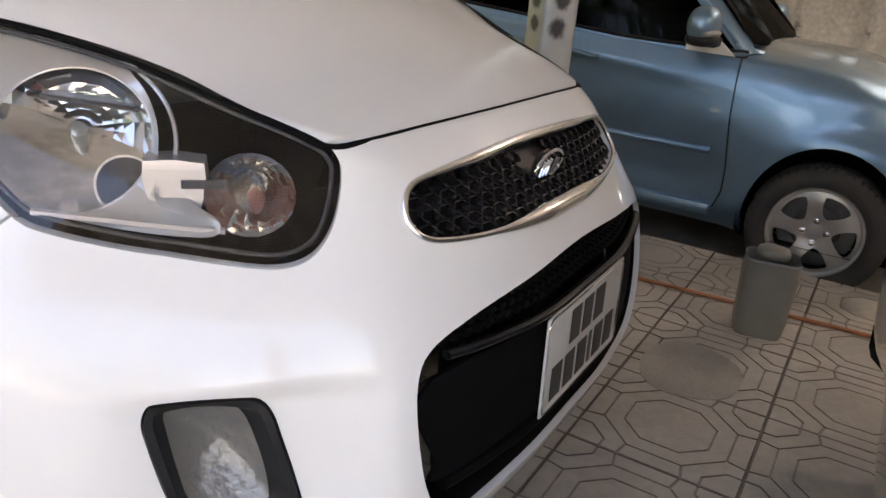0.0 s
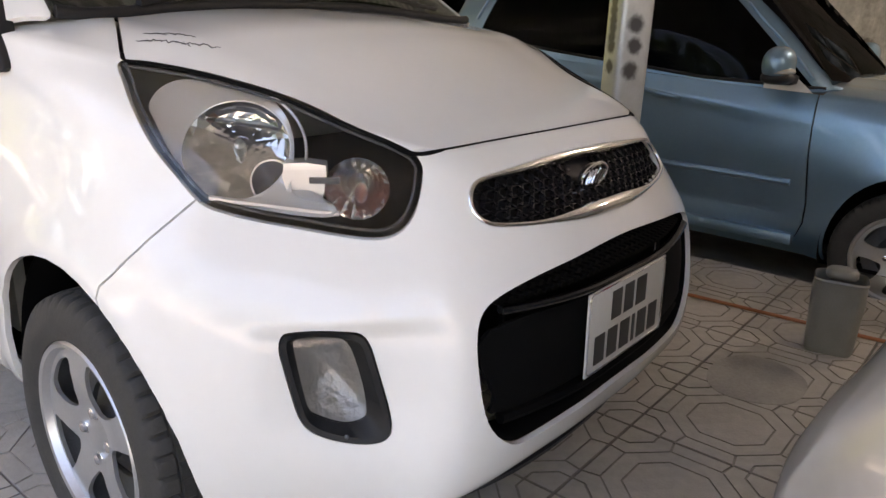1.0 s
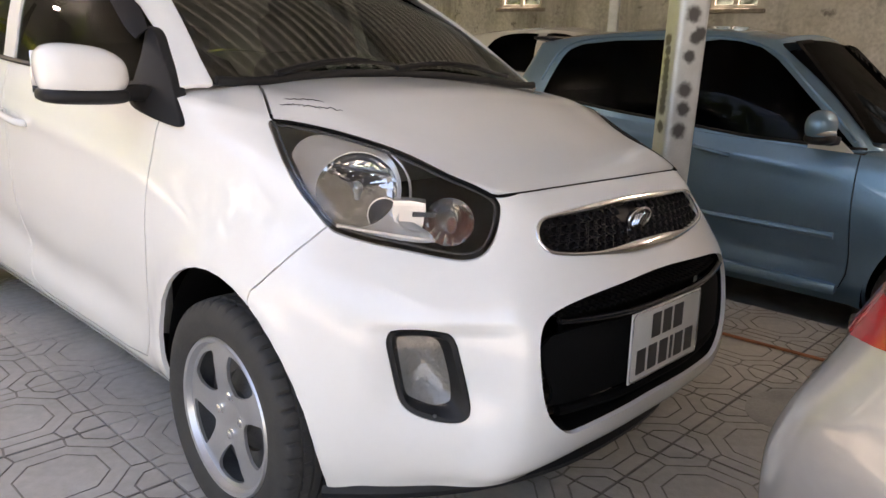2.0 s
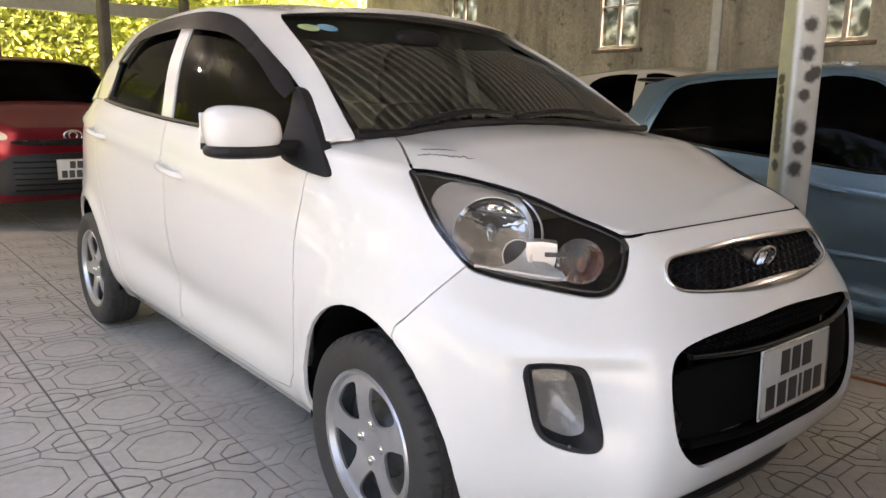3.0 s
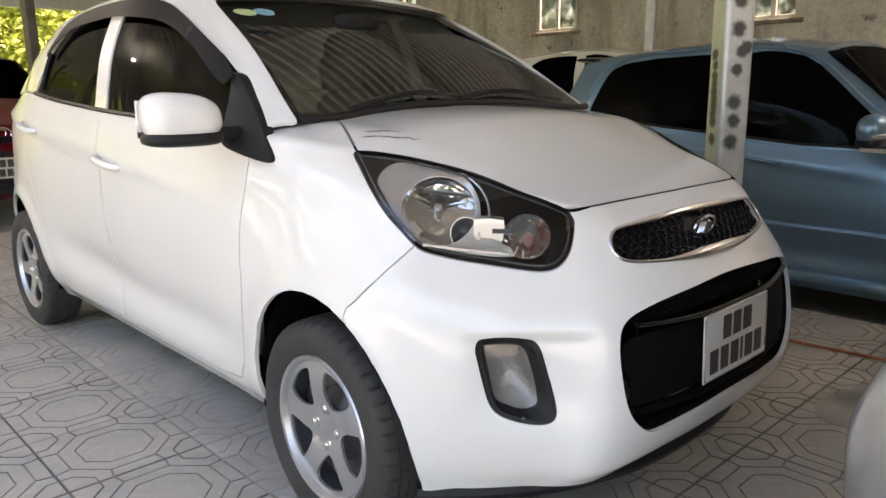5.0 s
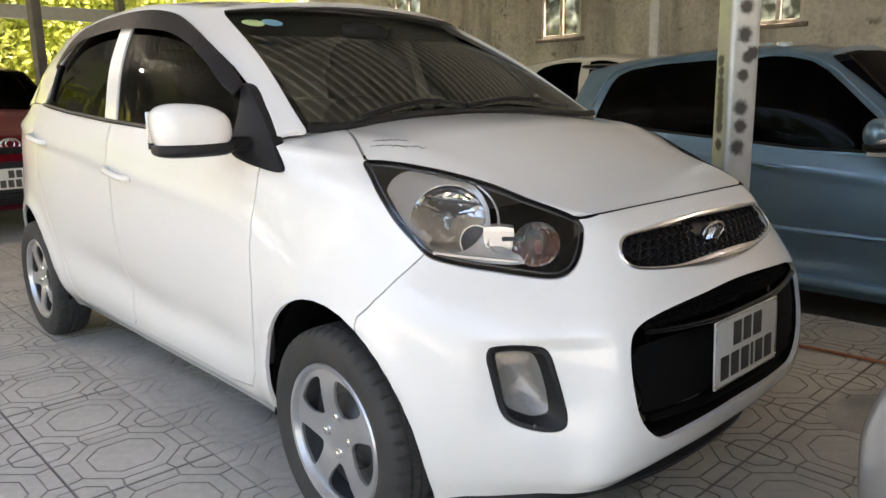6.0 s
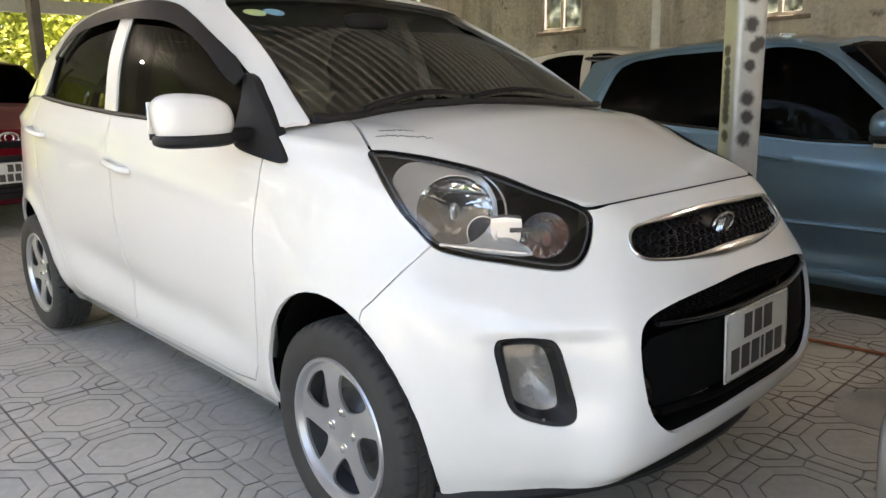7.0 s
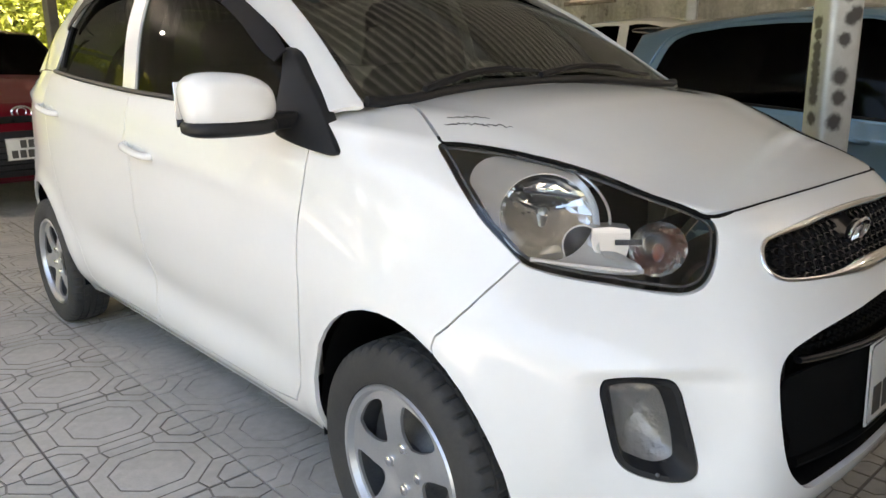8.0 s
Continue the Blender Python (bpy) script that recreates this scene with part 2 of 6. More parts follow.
def hatchback_rings(squash=1.0):
    rings = [
        level(0.20, (-0.607, -0.604), ((0.455, -0.580), (0.56, -0.475), (0.65, -0.375), (0.70, -0.27)), (0.715, 0.70, 0.70, 0.70, 0.70, 0.68), ((0.62, 2.66), (0.45, 2.74), (0, 2.78))),
        level(0.30, (-0.665, -0.66), ((0.455, -0.628), (0.55, -0.54), (0.655, -0.42), (0.735, -0.28)), (0.765, 0.755, 0.755, 0.755, 0.76, 0.74), ((0.68, 2.70), (0.47, 2.81), (0, 2.86))),
        level(0.43, (-0.692, -0.687), ((0.44, -0.638), (0.55, -0.55), (0.67, -0.44), (0.755, -0.28)), (0.785, 0.77, 0.772, 0.772, 0.785, 0.765), ((0.70, 2.70), (0.48, 2.84), (0, 2.885))),
        level(0.57, (-0.685, -0.68), ((0.41, -0.63), (0.54, -0.545), (0.67, -0.43), (0.76, -0.28)), (0.79, 0.785, 0.785, 0.785, 0.795, 0.775), ((0.71, 2.70), (0.48, 2.84), (0, 2.885))),
        level(0.66, (-0.645, -0.64), ((0.40, -0.595), (0.525, -0.51), (0.655, -0.395), (0.75, -0.265)), (0.785, 0.79, 0.793, 0.793, 0.797, 0.775), ((0.71, 2.68), (0.48, 2.82), (0, 2.87))),
        level(0.755, (-0.575, -0.572), ((0.37, -0.54), (0.48, -0.46), (0.60, -0.34), (0.70, -0.215)), (0.765, 0.785, 0.793, 0.793, 0.797, 0.77), ((0.70, 2.66), (0.47, 2.80), (0, 2.85))),
        level(0.80, (-0.53, -0.527), ((0.36, -0.512), (0.46, -0.415), (0.57, -0.275), (0.675, -0.14)), (0.735, 0.765, 0.785, 0.785, 0.785, 0.755), ((0.68, 2.65), (0.46, 2.78), (0, 2.83))),
        level(0.83, (-0.490, -0.487), ((0.36, -0.474), (0.45, -0.36), (0.55, -0.19), (0.63, -0.06)), (0.68, 0.73, 0.755, 0.755, 0.735, 0.70), ((0.63, 2.62), (0.44, 2.73), (0, 2.78))),
    ]
    rings[0][:7, 2] = 0.245, 0.244, 0.240, 0.230, 0.220, 0.210, 0.20
    rings[6][:, 2] = (0.80, 0.80, 0.80, 0.82, 0.85, 0.872, 0.885, 0.895, 0.91, 0.94, 0.97, 0.975, 0.97, 0.95, 0.94)
    rings[7][:, 2] = (0.832, 0.832, 0.834, 0.866, 0.908, 0.942, 0.963, 0.985, 1.01, 1.045, 1.085, 1.09, 1.07, 1.05, 1.04)
    rings[7][6:8, 1] = 0.05, 0.33
    for r in rings:
        r[:, 2] = lowered(r[:, 2], squash)
    return rings


def cabin_rings(squash=1.0, back=0.0, rise=0.0):
    """Belt, middle and roof edge of the cabin, from the windscreen's middle round to the tail."""
    belt = np.array([(0, 0.195, 0.985), (0.35, 0.20, 0.992), (0.595, 0.215, 1.008), (0.668, 0.26, 1.012), (0.727, 0.37, 0.997), (0.755, 0.90, 1.01), (0.76, 1.25, 1.03), (0.757, 1.70, 1.055), (0.738, 2.10, 1.09), (0.69, 2.42, 1.095), (0.60, 2.64, 1.075), (0, 2.74, 1.03)])
    roof = np.array([(0, 0.84, 1.43), (0.28, 0.848, 1.42), (0.475, 0.868, 1.397), (0.538, 0.915, 1.388), (0.572, 1.02, 1.406), (0.605, 1.15, 1.42), (0.615, 1.35, 1.425), (0.61, 1.70, 1.415), (0.59, 2.10, 1.385), (0.555, 2.35, 1.355), (0.48, 2.47, 1.34), (0, 2.56, 1.36)])
    belt[:, 2] = lowered(belt[:, 2], squash)
    belt[:5, 1] += back * np.array((1, 1, 1, 1, 0.8))
    roof[:5, 1] += back * 0.6
    roof[:, 2] += rise
    mid = (belt + roof) / 2
    mid[2, 0] += 0.008
    mid[3:10, 0] += 0.022
    mid[0:3, 1] -= 0.015
    mid[:3, 2] += 0.012
    return [belt, mid, roof]


def wrap(rings, across, up):
    """A fine grid from rings; the half outline is mirrored into a whole one."""
    fine = np.array([catmull(r, across, mirrored(r[1]), mirrored(r[-2])) for r in rings])
    fine = catmull(fine, up)
    other = fine[:, :0:-1] * (-1, 1, 1)
    left = fine * (-1, 1, 1)
    return left, np.concatenate([fine[:, :0:-1], left[:, :-1], fine[:, -1:]], axis=1)


def cap(edge, crown, ridge, front, back=None):
    """A crowned sheet between the left half of an edge and its mirror image; its first row lies on the ring's own front part."""
    s = np.concatenate([front[:, 0], -front[-2::-1, 0]]) / front[0, 0]
    bow = np.concatenate([front, front[-2::-1]]) - front[0]
    tail = None
    if back is not None:
        tail = np.stack([np.interp(np.abs(s), np.abs(back[::-1, 0]) / abs(back[0, 0]), (back - back[0])[::-1, k]) for k in (1, 2)], 1)
    n = len(edge) - 1
    rows = []
    for i, p in enumerate(edge):
        k = crown(p)
        fade = (1 - i / n) ** 6
        lift = k * (1 - np.abs(s) ** 2.4) + ridge * min(1, 20 * max(0, k - 0.02)) * np.exp(-(((np.abs(s) - 0.8) / 0.085) ** 2))
        y, z = p[1] + bow[:, 1] * fade, p[2] + bow[:, 2] * fade + lift
        if tail is not None:
            y, z = y + tail[:, 0] * (i / n) ** 6, z + tail[:, 1] * (i / n) ** 6
        rows.append(np.stack([s * p[0], y, z], 1))
    return np.array(rows)


def ease(t):
    t = np.clip(t, 0, 1)
    return t * t * (3 - 2 * t)


def dress(g):
    """Presses the creases, the wheel-arch lips and the lamp pockets into the lower body."""
    x, y, z = np.abs(g[..., 0]), g[..., 1], g[..., 2]
    out = np.zeros_like(x)
    side = ease((y + 0.1) / 0.3) * ease((2.75 - y) / 0.2) * ease((x - 0.6) / 0.1)
    line = 0.80 + 0.094 * (y - 0.4)
    out += side * ease((y - 0.3) / 0.5) * (0.007 * np.exp(-(((z - line) / 0.018) ** 2)) - 0.004 * ease((line - z) / 0.04))
    low = 0.40 + 0.06 * ease((y - 0.9) / 0.8)
    out -= side * 0.019 * np.exp(-(((z - low) / 0.07) ** 2)) * ease((y - 0.3) / 0.4) * ease((2.1 - y) / 0.4)
    out += side * 0.006 * np.exp(-(((z - 0.255) / 0.03) ** 2)) * ease((y - 0.3) / 0.2) * ease((2.1 - y) / 0.2)
    for yc in (0.0, 2.385):
        r = np.hypot((y - yc) / 0.30, (z - 0.285) / 0.345)
        out += 0.012 * np.exp(-(((r - 1.03) / 0.12) ** 2)) * ease((x - 0.62) / 0.08)
    front = ease((-0.33 - y) / 0.1)
    pocket = ease((x - 0.44) / 0.12) * ease((0.70 - x) / 0.05) * ease((0.597 - z) / 0.014) * ease((z - 0.35) / 0.12)
    out -= front * 0.020 * pocket
    mouth = ease((0.50 - x) / 0.06) * ease((z - 0.30) / 0.06) * ease((0.68 - z) / 0.06)
    out += front * 0.004 * mouth
    return out


def shell_parts(grids, pressed=None):
    """Joins grids into one sheet: its points, faces and smooth normals."""
    bm = bmesh.new()
    for g in grids:
        vs = [[bm.verts.new(p) for p in r] for r in g]
        for a, b in zip(vs, vs[1:]):
            for i in range(len(a) - 1):
                bm.faces.new((a[i], a[i + 1], b[i + 1], b[i]))
    bmesh.ops.remove_doubles(bm, verts=bm.verts, dist=2e-4)
    bmesh.ops.dissolve_degenerate(bm, edges=bm.edges, dist=1e-4)
    bmesh.ops.recalc_face_normals(bm, faces=bm.faces)
    bm.normal_update()
    pts, nrm = np.array([v.co for v in bm.verts]), np.array([v.normal for v in bm.verts])
    mid = pts.mean(0)
    if ((pts - mid) * nrm).sum() < 0:
        bmesh.ops.reverse_faces(bm, faces=bm.faces)
        bm.normal_update()
        nrm = -nrm
    if pressed:
        for v, p in zip(bm.verts, pts + nrm * pressed(pts)[:, None]):
            v.co = p
        bm.normal_update()
    bm.verts.index_update()
    return {
        "pts": np.array([v.co for v in bm.verts]),
        "nrm": np.array([v.normal for v in bm.verts]),
        "faces": [tuple(v.index for v in f.verts) for f in bm.faces],
        "tree": BVHTree.FromBMesh(bm),
    }


def thick(sheet, inward, depth, box=None):
    """A closed mesh of that depth under the sheet, only where the box (low, high) lies."""
    pts, nrm, faces = sheet["pts"], sheet["nrm"], sheet["faces"]
    if box is not None:
        inside = ((pts > box[0]) & (pts < box[1])).all(1)
        faces = [f for f in faces if inside[list(f)].any()]
    used = sorted({i for f in faces for i in f})
    at = {i: n for n, i in enumerate(used)}
    n = len(used)
    top, low = (pts - nrm * inward)[used], (pts - nrm * (inward + depth))[used]
    top_faces = [tuple(at[i] for i in f) for f in faces]
    count = {}
    for f in top_faces:
        for a, b in zip(f, f[1:] + f[:1]):
            count[(a, b)] = 1
    rim = [(b, a, a + n, b + n) for a, b in count if (b, a) not in count]
    me = bpy.data.meshes.new("sheet")
    me.from_pydata(np.concatenate([top, low]).tolist(), [], top_faces + [tuple(i + n for i in f[::-1]) for f in top_faces] + rim)
    me.update()
    return me


def boolean(me, cutter, op="DIFFERENCE", own=False):
    a, b = new("solid", me), new("cutter", cutter)
    m = a.modifiers.new("cut", "BOOLEAN")
    m.operation, m.object, m.solver, m.use_self = op, b, "EXACT", own
    bpy.context.view_layer.update()
    out = bpy.data.meshes.new_from_object(a.evaluated_get(bpy.context.evaluated_depsgraph_get()))
    for o in (a, b):
        bpy.data.objects.remove(o)
    return out


X, Y, Z = (np.array(v, float) for v in ((1, 0, 0), (0, 1, 0), (0, 0, 1)))
LAMP_A, LAMP_D = np.array((0.7, -0.714, 0)), np.array((0.714, 0.7, 0))


def prism(bm, outline, a, b, d, near, far, both=False):
    """Adds a closed prism over an outline in the plane of a and b, from near to far along d; both: its mirror image too."""
    base = np.array([a * p[0] + b * p[1] for p in outline])
    for flip in (1, -1) if both else (1,):
        s = np.array((flip, 1, 1))
        lo = [bm.verts.new((p + d * near) * s) for p in base]
        hi = [bm.verts.new((p + d * far) * s) for p in base]
        made = [bm.faces.new(lo), bm.faces.new(hi)]
        for i in range(len(lo)):
            j = (i + 1) % len(lo)
            made.append(bm.faces.new((lo[i], lo[j], hi[j], hi[i])))
        bmesh.ops.recalc_face_normals(bm, faces=made)
    return bm


def as_mesh(bm):
    me = bpy.data.meshes.new("cutter")
    bm.to_mesh(me)
    bm.free()
    return me


def patch(sheet, inward, depth, outline, a, b, d, near, far, flip=1):
    """The piece of a sheet inside an outline, as a thick plate of its own."""
    bm = prism(bmesh.new(), outline, a, b, d, near, far)
    if flip < 0:
        for v in bm.verts:
            v.co.x = -v.co.x
        bmesh.ops.reverse_faces(bm, faces=bm.faces)
    co = np.array([v.co for v in bm.verts])
    plate = thick(sheet, inward, depth, (co.min(0) - 0.06, co.max(0) + 0.06))
    return boolean(plate, as_mesh(bm), "INTERSECT")


def gloss_normals(me, sheet):
    """Gives a cut mesh the smooth normals of the sheet that it was cut from."""
    tree, pts, nrm, faces = sheet["tree"], sheet["pts"], sheet["nrm"], sheet["faces"]
    at = []
    for v in me.vertices:
        near, _, n, _ = tree.find_nearest(v.co)
        if n is None:
            at.append(None)
            continue
        f = faces[n]
        w = poly_3d_calc([Vector(pts[i]) for i in f], near)
        at.append(Vector(sum(k * nrm[i] for k, i in zip(w, f))).normalized())
    me.shade_smooth()
    normals = []
    for poly in me.polygons:
        for i in poly.vertices:
            n = at[i]
            if n is not None and poly.normal.dot(n) > 0.75:
                normals.append(n)
            elif n is not None and poly.normal.dot(n) < -0.75:
                normals.append(-n)
            else:
                normals.append(poly.normal.copy())
    me.normals_split_custom_set(normals)
    return me


def islands(me):
    """Splits a mesh into its loose pieces, as new meshes."""
    bm = bmesh.new()
    bm.from_mesh(me)
    seen, out = set(), []
    for v in bm.verts:
        if v in seen:
            continue
        todo, group = [v], {v}
        while todo:
            for e in todo.pop().link_edges:
                for w in e.verts:
                    if w not in group:
                        group.add(w)
                        todo.append(w)
        seen |= group
        ids = {w: i for i, w in enumerate(group)}
        fs = {f for w in group for f in w.link_faces}
        piece = bpy.data.meshes.new("piece")
        piece.from_pydata([tuple(w.co) for w in group], [], [tuple(ids[w] for w in f.verts) for f in fs])
        piece.update()
        out.append(piece)
    bm.free()
    return sorted(out, key=lambda m: -len(m.vertices))


def sweep(points, radius, ring=True, sides=8, flat=1.0):
    """A tube along 3D points."""
    p = np.array(points, float)
    n = len(p)
    bm = bmesh.new()
    loops = []
    for i in range(n):
        t = p[(i + 1) % n] - p[i - 1] if ring else p[min(i + 1, n - 1)] - p[max(i - 1, 0)]
        t = Vector(t).normalized()
        u = t.cross(Vector((0, 0, 1)))
        u = u.normalized() if u.length > 0.05 else t.cross(Vector((0, 1, 0))).normalized()
        w = t.cross(u)
        r = radius if np.isscalar(radius) else radius[i]
        loops.append([bm.verts.new(Vector(p[i]) + (u * math.cos(k) * flat + w * math.sin(k)) * r) for k in np.arange(sides) * 2 * math.pi / sides])
    for i in range(n if ring else n - 1):
        a, b = loops[i], loops[(i + 1) % n]
        for k in range(sides):
            bm.faces.new((a[k], a[(k + 1) % sides], b[(k + 1) % sides], b[k]))
    if not ring:
        bm.faces.new(loops[0])
        bm.faces.new(loops[-1])
    bmesh.ops.recalc_face_normals(bm, faces=bm.faces)
    return bm


def revolve(profile, steps, axis_x=True, dent=None):
    """A solid of revolution about the x axis from (x, r) points; dent(i, k) moves a point inwards."""
    bm = bmesh.new()
    loops = []
    for k in range(steps):
        c, s = math.cos(2 * math.pi * k / steps), math.sin(2 * math.pi * k / steps)
        loops.append([bm.verts.new((x, (r - (dent(i, k) if dent else 0)) * c, (r - (dent(i, k) if dent else 0)) * s)) for i, (x, r) in enumerate(profile)])
    for k in range(steps):
        a, b = loops[k], loops[(k + 1) % steps]
        for i in range(len(profile) - 1):
            bm.faces.new((a[i], a[i + 1], b[i + 1], b[i]))
    bmesh.ops.remove_doubles(bm, verts=bm.verts, dist=1e-5)
    bmesh.ops.recalc_face_normals(bm, faces=bm.faces)
    return bm


def block(size, at=(0, 0, 0), bevel=0.01, segments=2, turn=None):
    """A box with rounded edges."""
    bm = bmesh.new()
    m = Matrix.Translation(at) @ (turn or Matrix.Identity(4))
    bmesh.ops.create_cube(bm, size=1, matrix=Matrix.Diagonal((*size, 1)))
    if bevel:
        bmesh.ops.bevel(bm, geom=bm.edges[:], offset=bevel, segments=segments, affect="EDGES", profile=0.6)
    bm.transform(m)
    return bm


def join(*bms):
    out = bmesh.new()
    for bm in bms:
        me = as_mesh(bm)
        out.from_mesh(me)
        bpy.data.meshes.remove(me)
    return out


def dome(size, at=(0, 0, 0), power=2.6, steps=28, turn=None):
    """A rounded box-like blob (a superellipsoid)."""
    bm = bmesh.new()
    bmesh.ops.create_uvsphere(bm, u_segments=steps, v_segments=steps // 2, radius=1)
    for v in bm.verts:
        d = (abs(v.co.x) ** power + abs(v.co.y) ** power + abs(v.co.z) ** power) ** (1 / power)
        v.co = v.co / d
    bm.transform(Matrix.Translation(at) @ (turn or Matrix.Identity(4)) @ Matrix.Diagonal((*size, 1)))
    return bm


def rounded(w, h, r, n=5):
    """A rectangle with round corners, in 2D."""
    out = []
    for cx, cy, a0 in ((w / 2 - r, h / 2 - r, 0), (-w / 2 + r, h / 2 - r, 90), (-w / 2 + r, -h / 2 + r, 180), (w / 2 - r, -h / 2 + r, 270)):
        for k in range(n + 1):
            a = radians(a0 + 90 * k / n)
            out.append((cx + r * math.cos(a), cy + r * math.sin(a)))
    return out

# ---- the sheets of the hatchback ----
def sheets(across, up, squash=1.0, back=0.0, rise=0.0):
    """The lower body with its bonnet, and the cabin with its roof."""
    half, whole = wrap(hatchback_rings(squash), across, up)
    edge = half[-1]
    start = 2 * across
    rim = edge[start:]
    rim = rim[rim[:, 1] < 0.345 + back]
    bonnet = cap(rim, lambda p: 0.054 * float(ease((p[1] + 0.475) / 0.55)) + 0.004 * float(ease((p[1] + 0.475) / 0.06)), 0.011, edge[start::-1])
    chalf, cwhole = wrap(cabin_rings(squash, back, rise), across, up + 2)
    top = chalf[-1]
    end, first = 10 * across + 1, 3 * across
    roof = cap(top[first:end], lambda p: 0.052 * float(ease((p[1] - 0.88) / 0.5)) * float(ease((2.60 - p[1]) / 0.35)), 0.0, top[first::-1], top[end - 1 :])
    return shell_parts([whole, bonnet], lambda p: dress(p)), shell_parts([cwhole, roof])


LOWER, UPPER = sheets(9, 8)

# outlines in the plane of the lamps (along the corner, height), of the nose (x, z) and of the side (y, z)
HEADLAMP = [(-0.441, 0.944), (-0.432, 0.953), (-0.403, 0.952), (-0.322, 0.941), (-0.254, 0.927), (-0.187, 0.911), (-0.122, 0.892), (-0.06, 0.87), (0.002, 0.85), (0.042, 0.834), (0.058, 0.82), (0.063, 0.802), (0.057, 0.766), (0.045, 0.739), (0.026, 0.72), (-0.003, 0.711), (-0.045, 0.713), (-0.129, 0.725), (-0.19, 0.733), (-0.251, 0.745), (-0.284, 0.757), (-0.321, 0.79), (-0.36, 0.829), (-0.394, 0.876), (-0.421, 0.916)]
FOGLAMP = [(-0.157, 0.556), (-0.155, 0.573), (-0.143, 0.584), (-0.104, 0.589), (-0.063, 0.585), (-0.033, 0.576), (-0.019, 0.558), (-0.01, 0.53), (0.006, 0.473), (0.016, 0.428), (0.012, 0.406), (-0.008, 0.396), (-0.044, 0.398), (-0.086, 0.409), (-0.114, 0.424), (-0.13, 0.447), (-0.142, 0.491), (-0.152, 0.534)]
FOG_LENS = [(-0.137, 0.559), (-0.127, 0.565), (-0.096, 0.567), (-0.065, 0.563), (-0.049, 0.546), (-0.033, 0.495), (-0.025, 0.449), (-0.029, 0.431), (-0.059, 0.425), (-0.097, 0.438), (-0.115, 0.45), (-0.124, 0.485), (-0.134, 0.536)]


def doubled(half):
    """A symmetric outline from its left half, top middle to bottom middle."""
    return half + [(-x, z) for x, z in half[::-1] if abs(x) > 1e-6]


GRILLE = doubled([(0, 0.797), (-0.10, 0.796), (-0.20, 0.793), (-0.30, 0.790), (-0.335, 0.782), (-0.354, 0.762), (-0.358, 0.742), (-0.345, 0.725), (-0.31, 0.716), (-0.22, 0.708), (-0.11, 0.704), (0, 0.703)])
INTAKE = doubled([(0, 0.653), (-0.13, 0.650), (-0.27, 0.640), (-0.355, 0.627), (-0.401, 0.611), (-0.423, 0.585), (-0.432, 0.54), (-0.430, 0.473), (-0.417, 0.419), (-0.389, 0.380), (-0.345, 0.350), (-0.29, 0.345), (-0.15, 0.352), (0, 0.355)])
HOOD = [(0, -0.481), (-0.20, -0.479), (-0.35, -0.476), (-0.398, -0.456), (-0.42, -0.413), (-0.447, -0.352), (-0.466, -0.281), (-0.49, -0.213), (-0.525, -0.154), (-0.565, -0.098), (-0.612, -0.045), (-0.641, -0.022), (-0.633, 0.0), (-0.606, 0.052), (-0.562, 0.138), (-0.53, 0.20), (-0.50, 0.26), (0, 0.26)]
HOOD = HOOD + [(-x, y) for x, y in HOOD[::-1] if x < 0]
FRONT_WINDOW = [(1.245, 1.030), (1.255, 1.10), (1.275, 1.25), (1.300, 1.388), (1.22, 1.398), (1.12, 1.393), (1.01, 1.372), (0.89, 1.328), (0.74, 1.262), (0.595, 1.194), (0.48, 1.131), (0.39, 1.073), (0.30, 1.005), (0.33, 0.999), (0.60, 0.999), (0.95, 1.008)]
REAR_WINDOW = [(1.345, 1.037), (1.355, 1.12), (1.375, 1.25), (1.395, 1.388), (1.55, 1.393), (1.72, 1.383), (1.85, 1.362), (1.93, 1.322), (1.975, 1.26), (2.02, 1.19), (2.075, 1.126), (2.10, 1.092), (1.95, 1.080), (1.75, 1.062), (1.55, 1.048)]
WINDSCREEN = doubled([(0, 1.413), (-0.20, 1.407), (-0.40, 1.393), (-0.50, 1.383), (-0.522, 1.374), (-0.54, 1.33), (-0.60, 1.14), (-0.636, 1.02), (-0.63, 0.995), (-0.40, 0.975), (0, 0.968)])
TAIL_GLASS = doubled([(0, 1.31), (-0.30, 1.30), (-0.44, 1.28), (-0.50, 1.18), (-0.54, 1.10), (0, 1.08)])
FRONT_DOOR = [(0.292, 1.03), (0.292, 0.928), (0.293, 0.856), (0.305, 0.78), (0.309, 0.736), (0.312, 0.613), (0.352, 0.44), (0.374, 0.345), (0.42, 0.285), (0.55, 0.27), (1.22, 0.27), (1.265, 0.30), (1.275, 0.45), (1.285, 1.03)]
REAR_DOOR = [(1.293, 1.06), (1.285, 0.45), (1.275, 0.30), (1.32, 0.27), (1.86, 0.27), (1.93, 0.30), (1.965, 0.42), (2.03, 0.56), (2.10, 0.68), (2.15, 0.80), (2.16, 1.09)]
BUMPER = [(-0.148, 0.60), (-0.153, 0.622), (-0.176, 0.645), (-0.21, 0.685), (-0.238, 0.73), (-0.256, 0.763), (-0.34, 0.815), (-0.43, 0.90), (-1.0, 0.90), (-1.0, 0.1), (-0.20, 0.1), (-0.2, 0.45)]


def grown(outline, by):
    """An outline moved outwards by that much."""
    p = np.array(outline, float)
    nxt, prv = np.roll(p, -1, 0), np.roll(p, 1, 0)
    t = nxt - prv
    n = np.stack([t[:, 1], -t[:, 0]], 1) / np.maximum(np.linalg.norm(t, axis=1), 1e-6)[:, None]
    area = (p[:, 0] * nxt[:, 1] - nxt[:, 0] * p[:, 1]).sum()
    return p + n * by * (1 if area > 0 else -1)


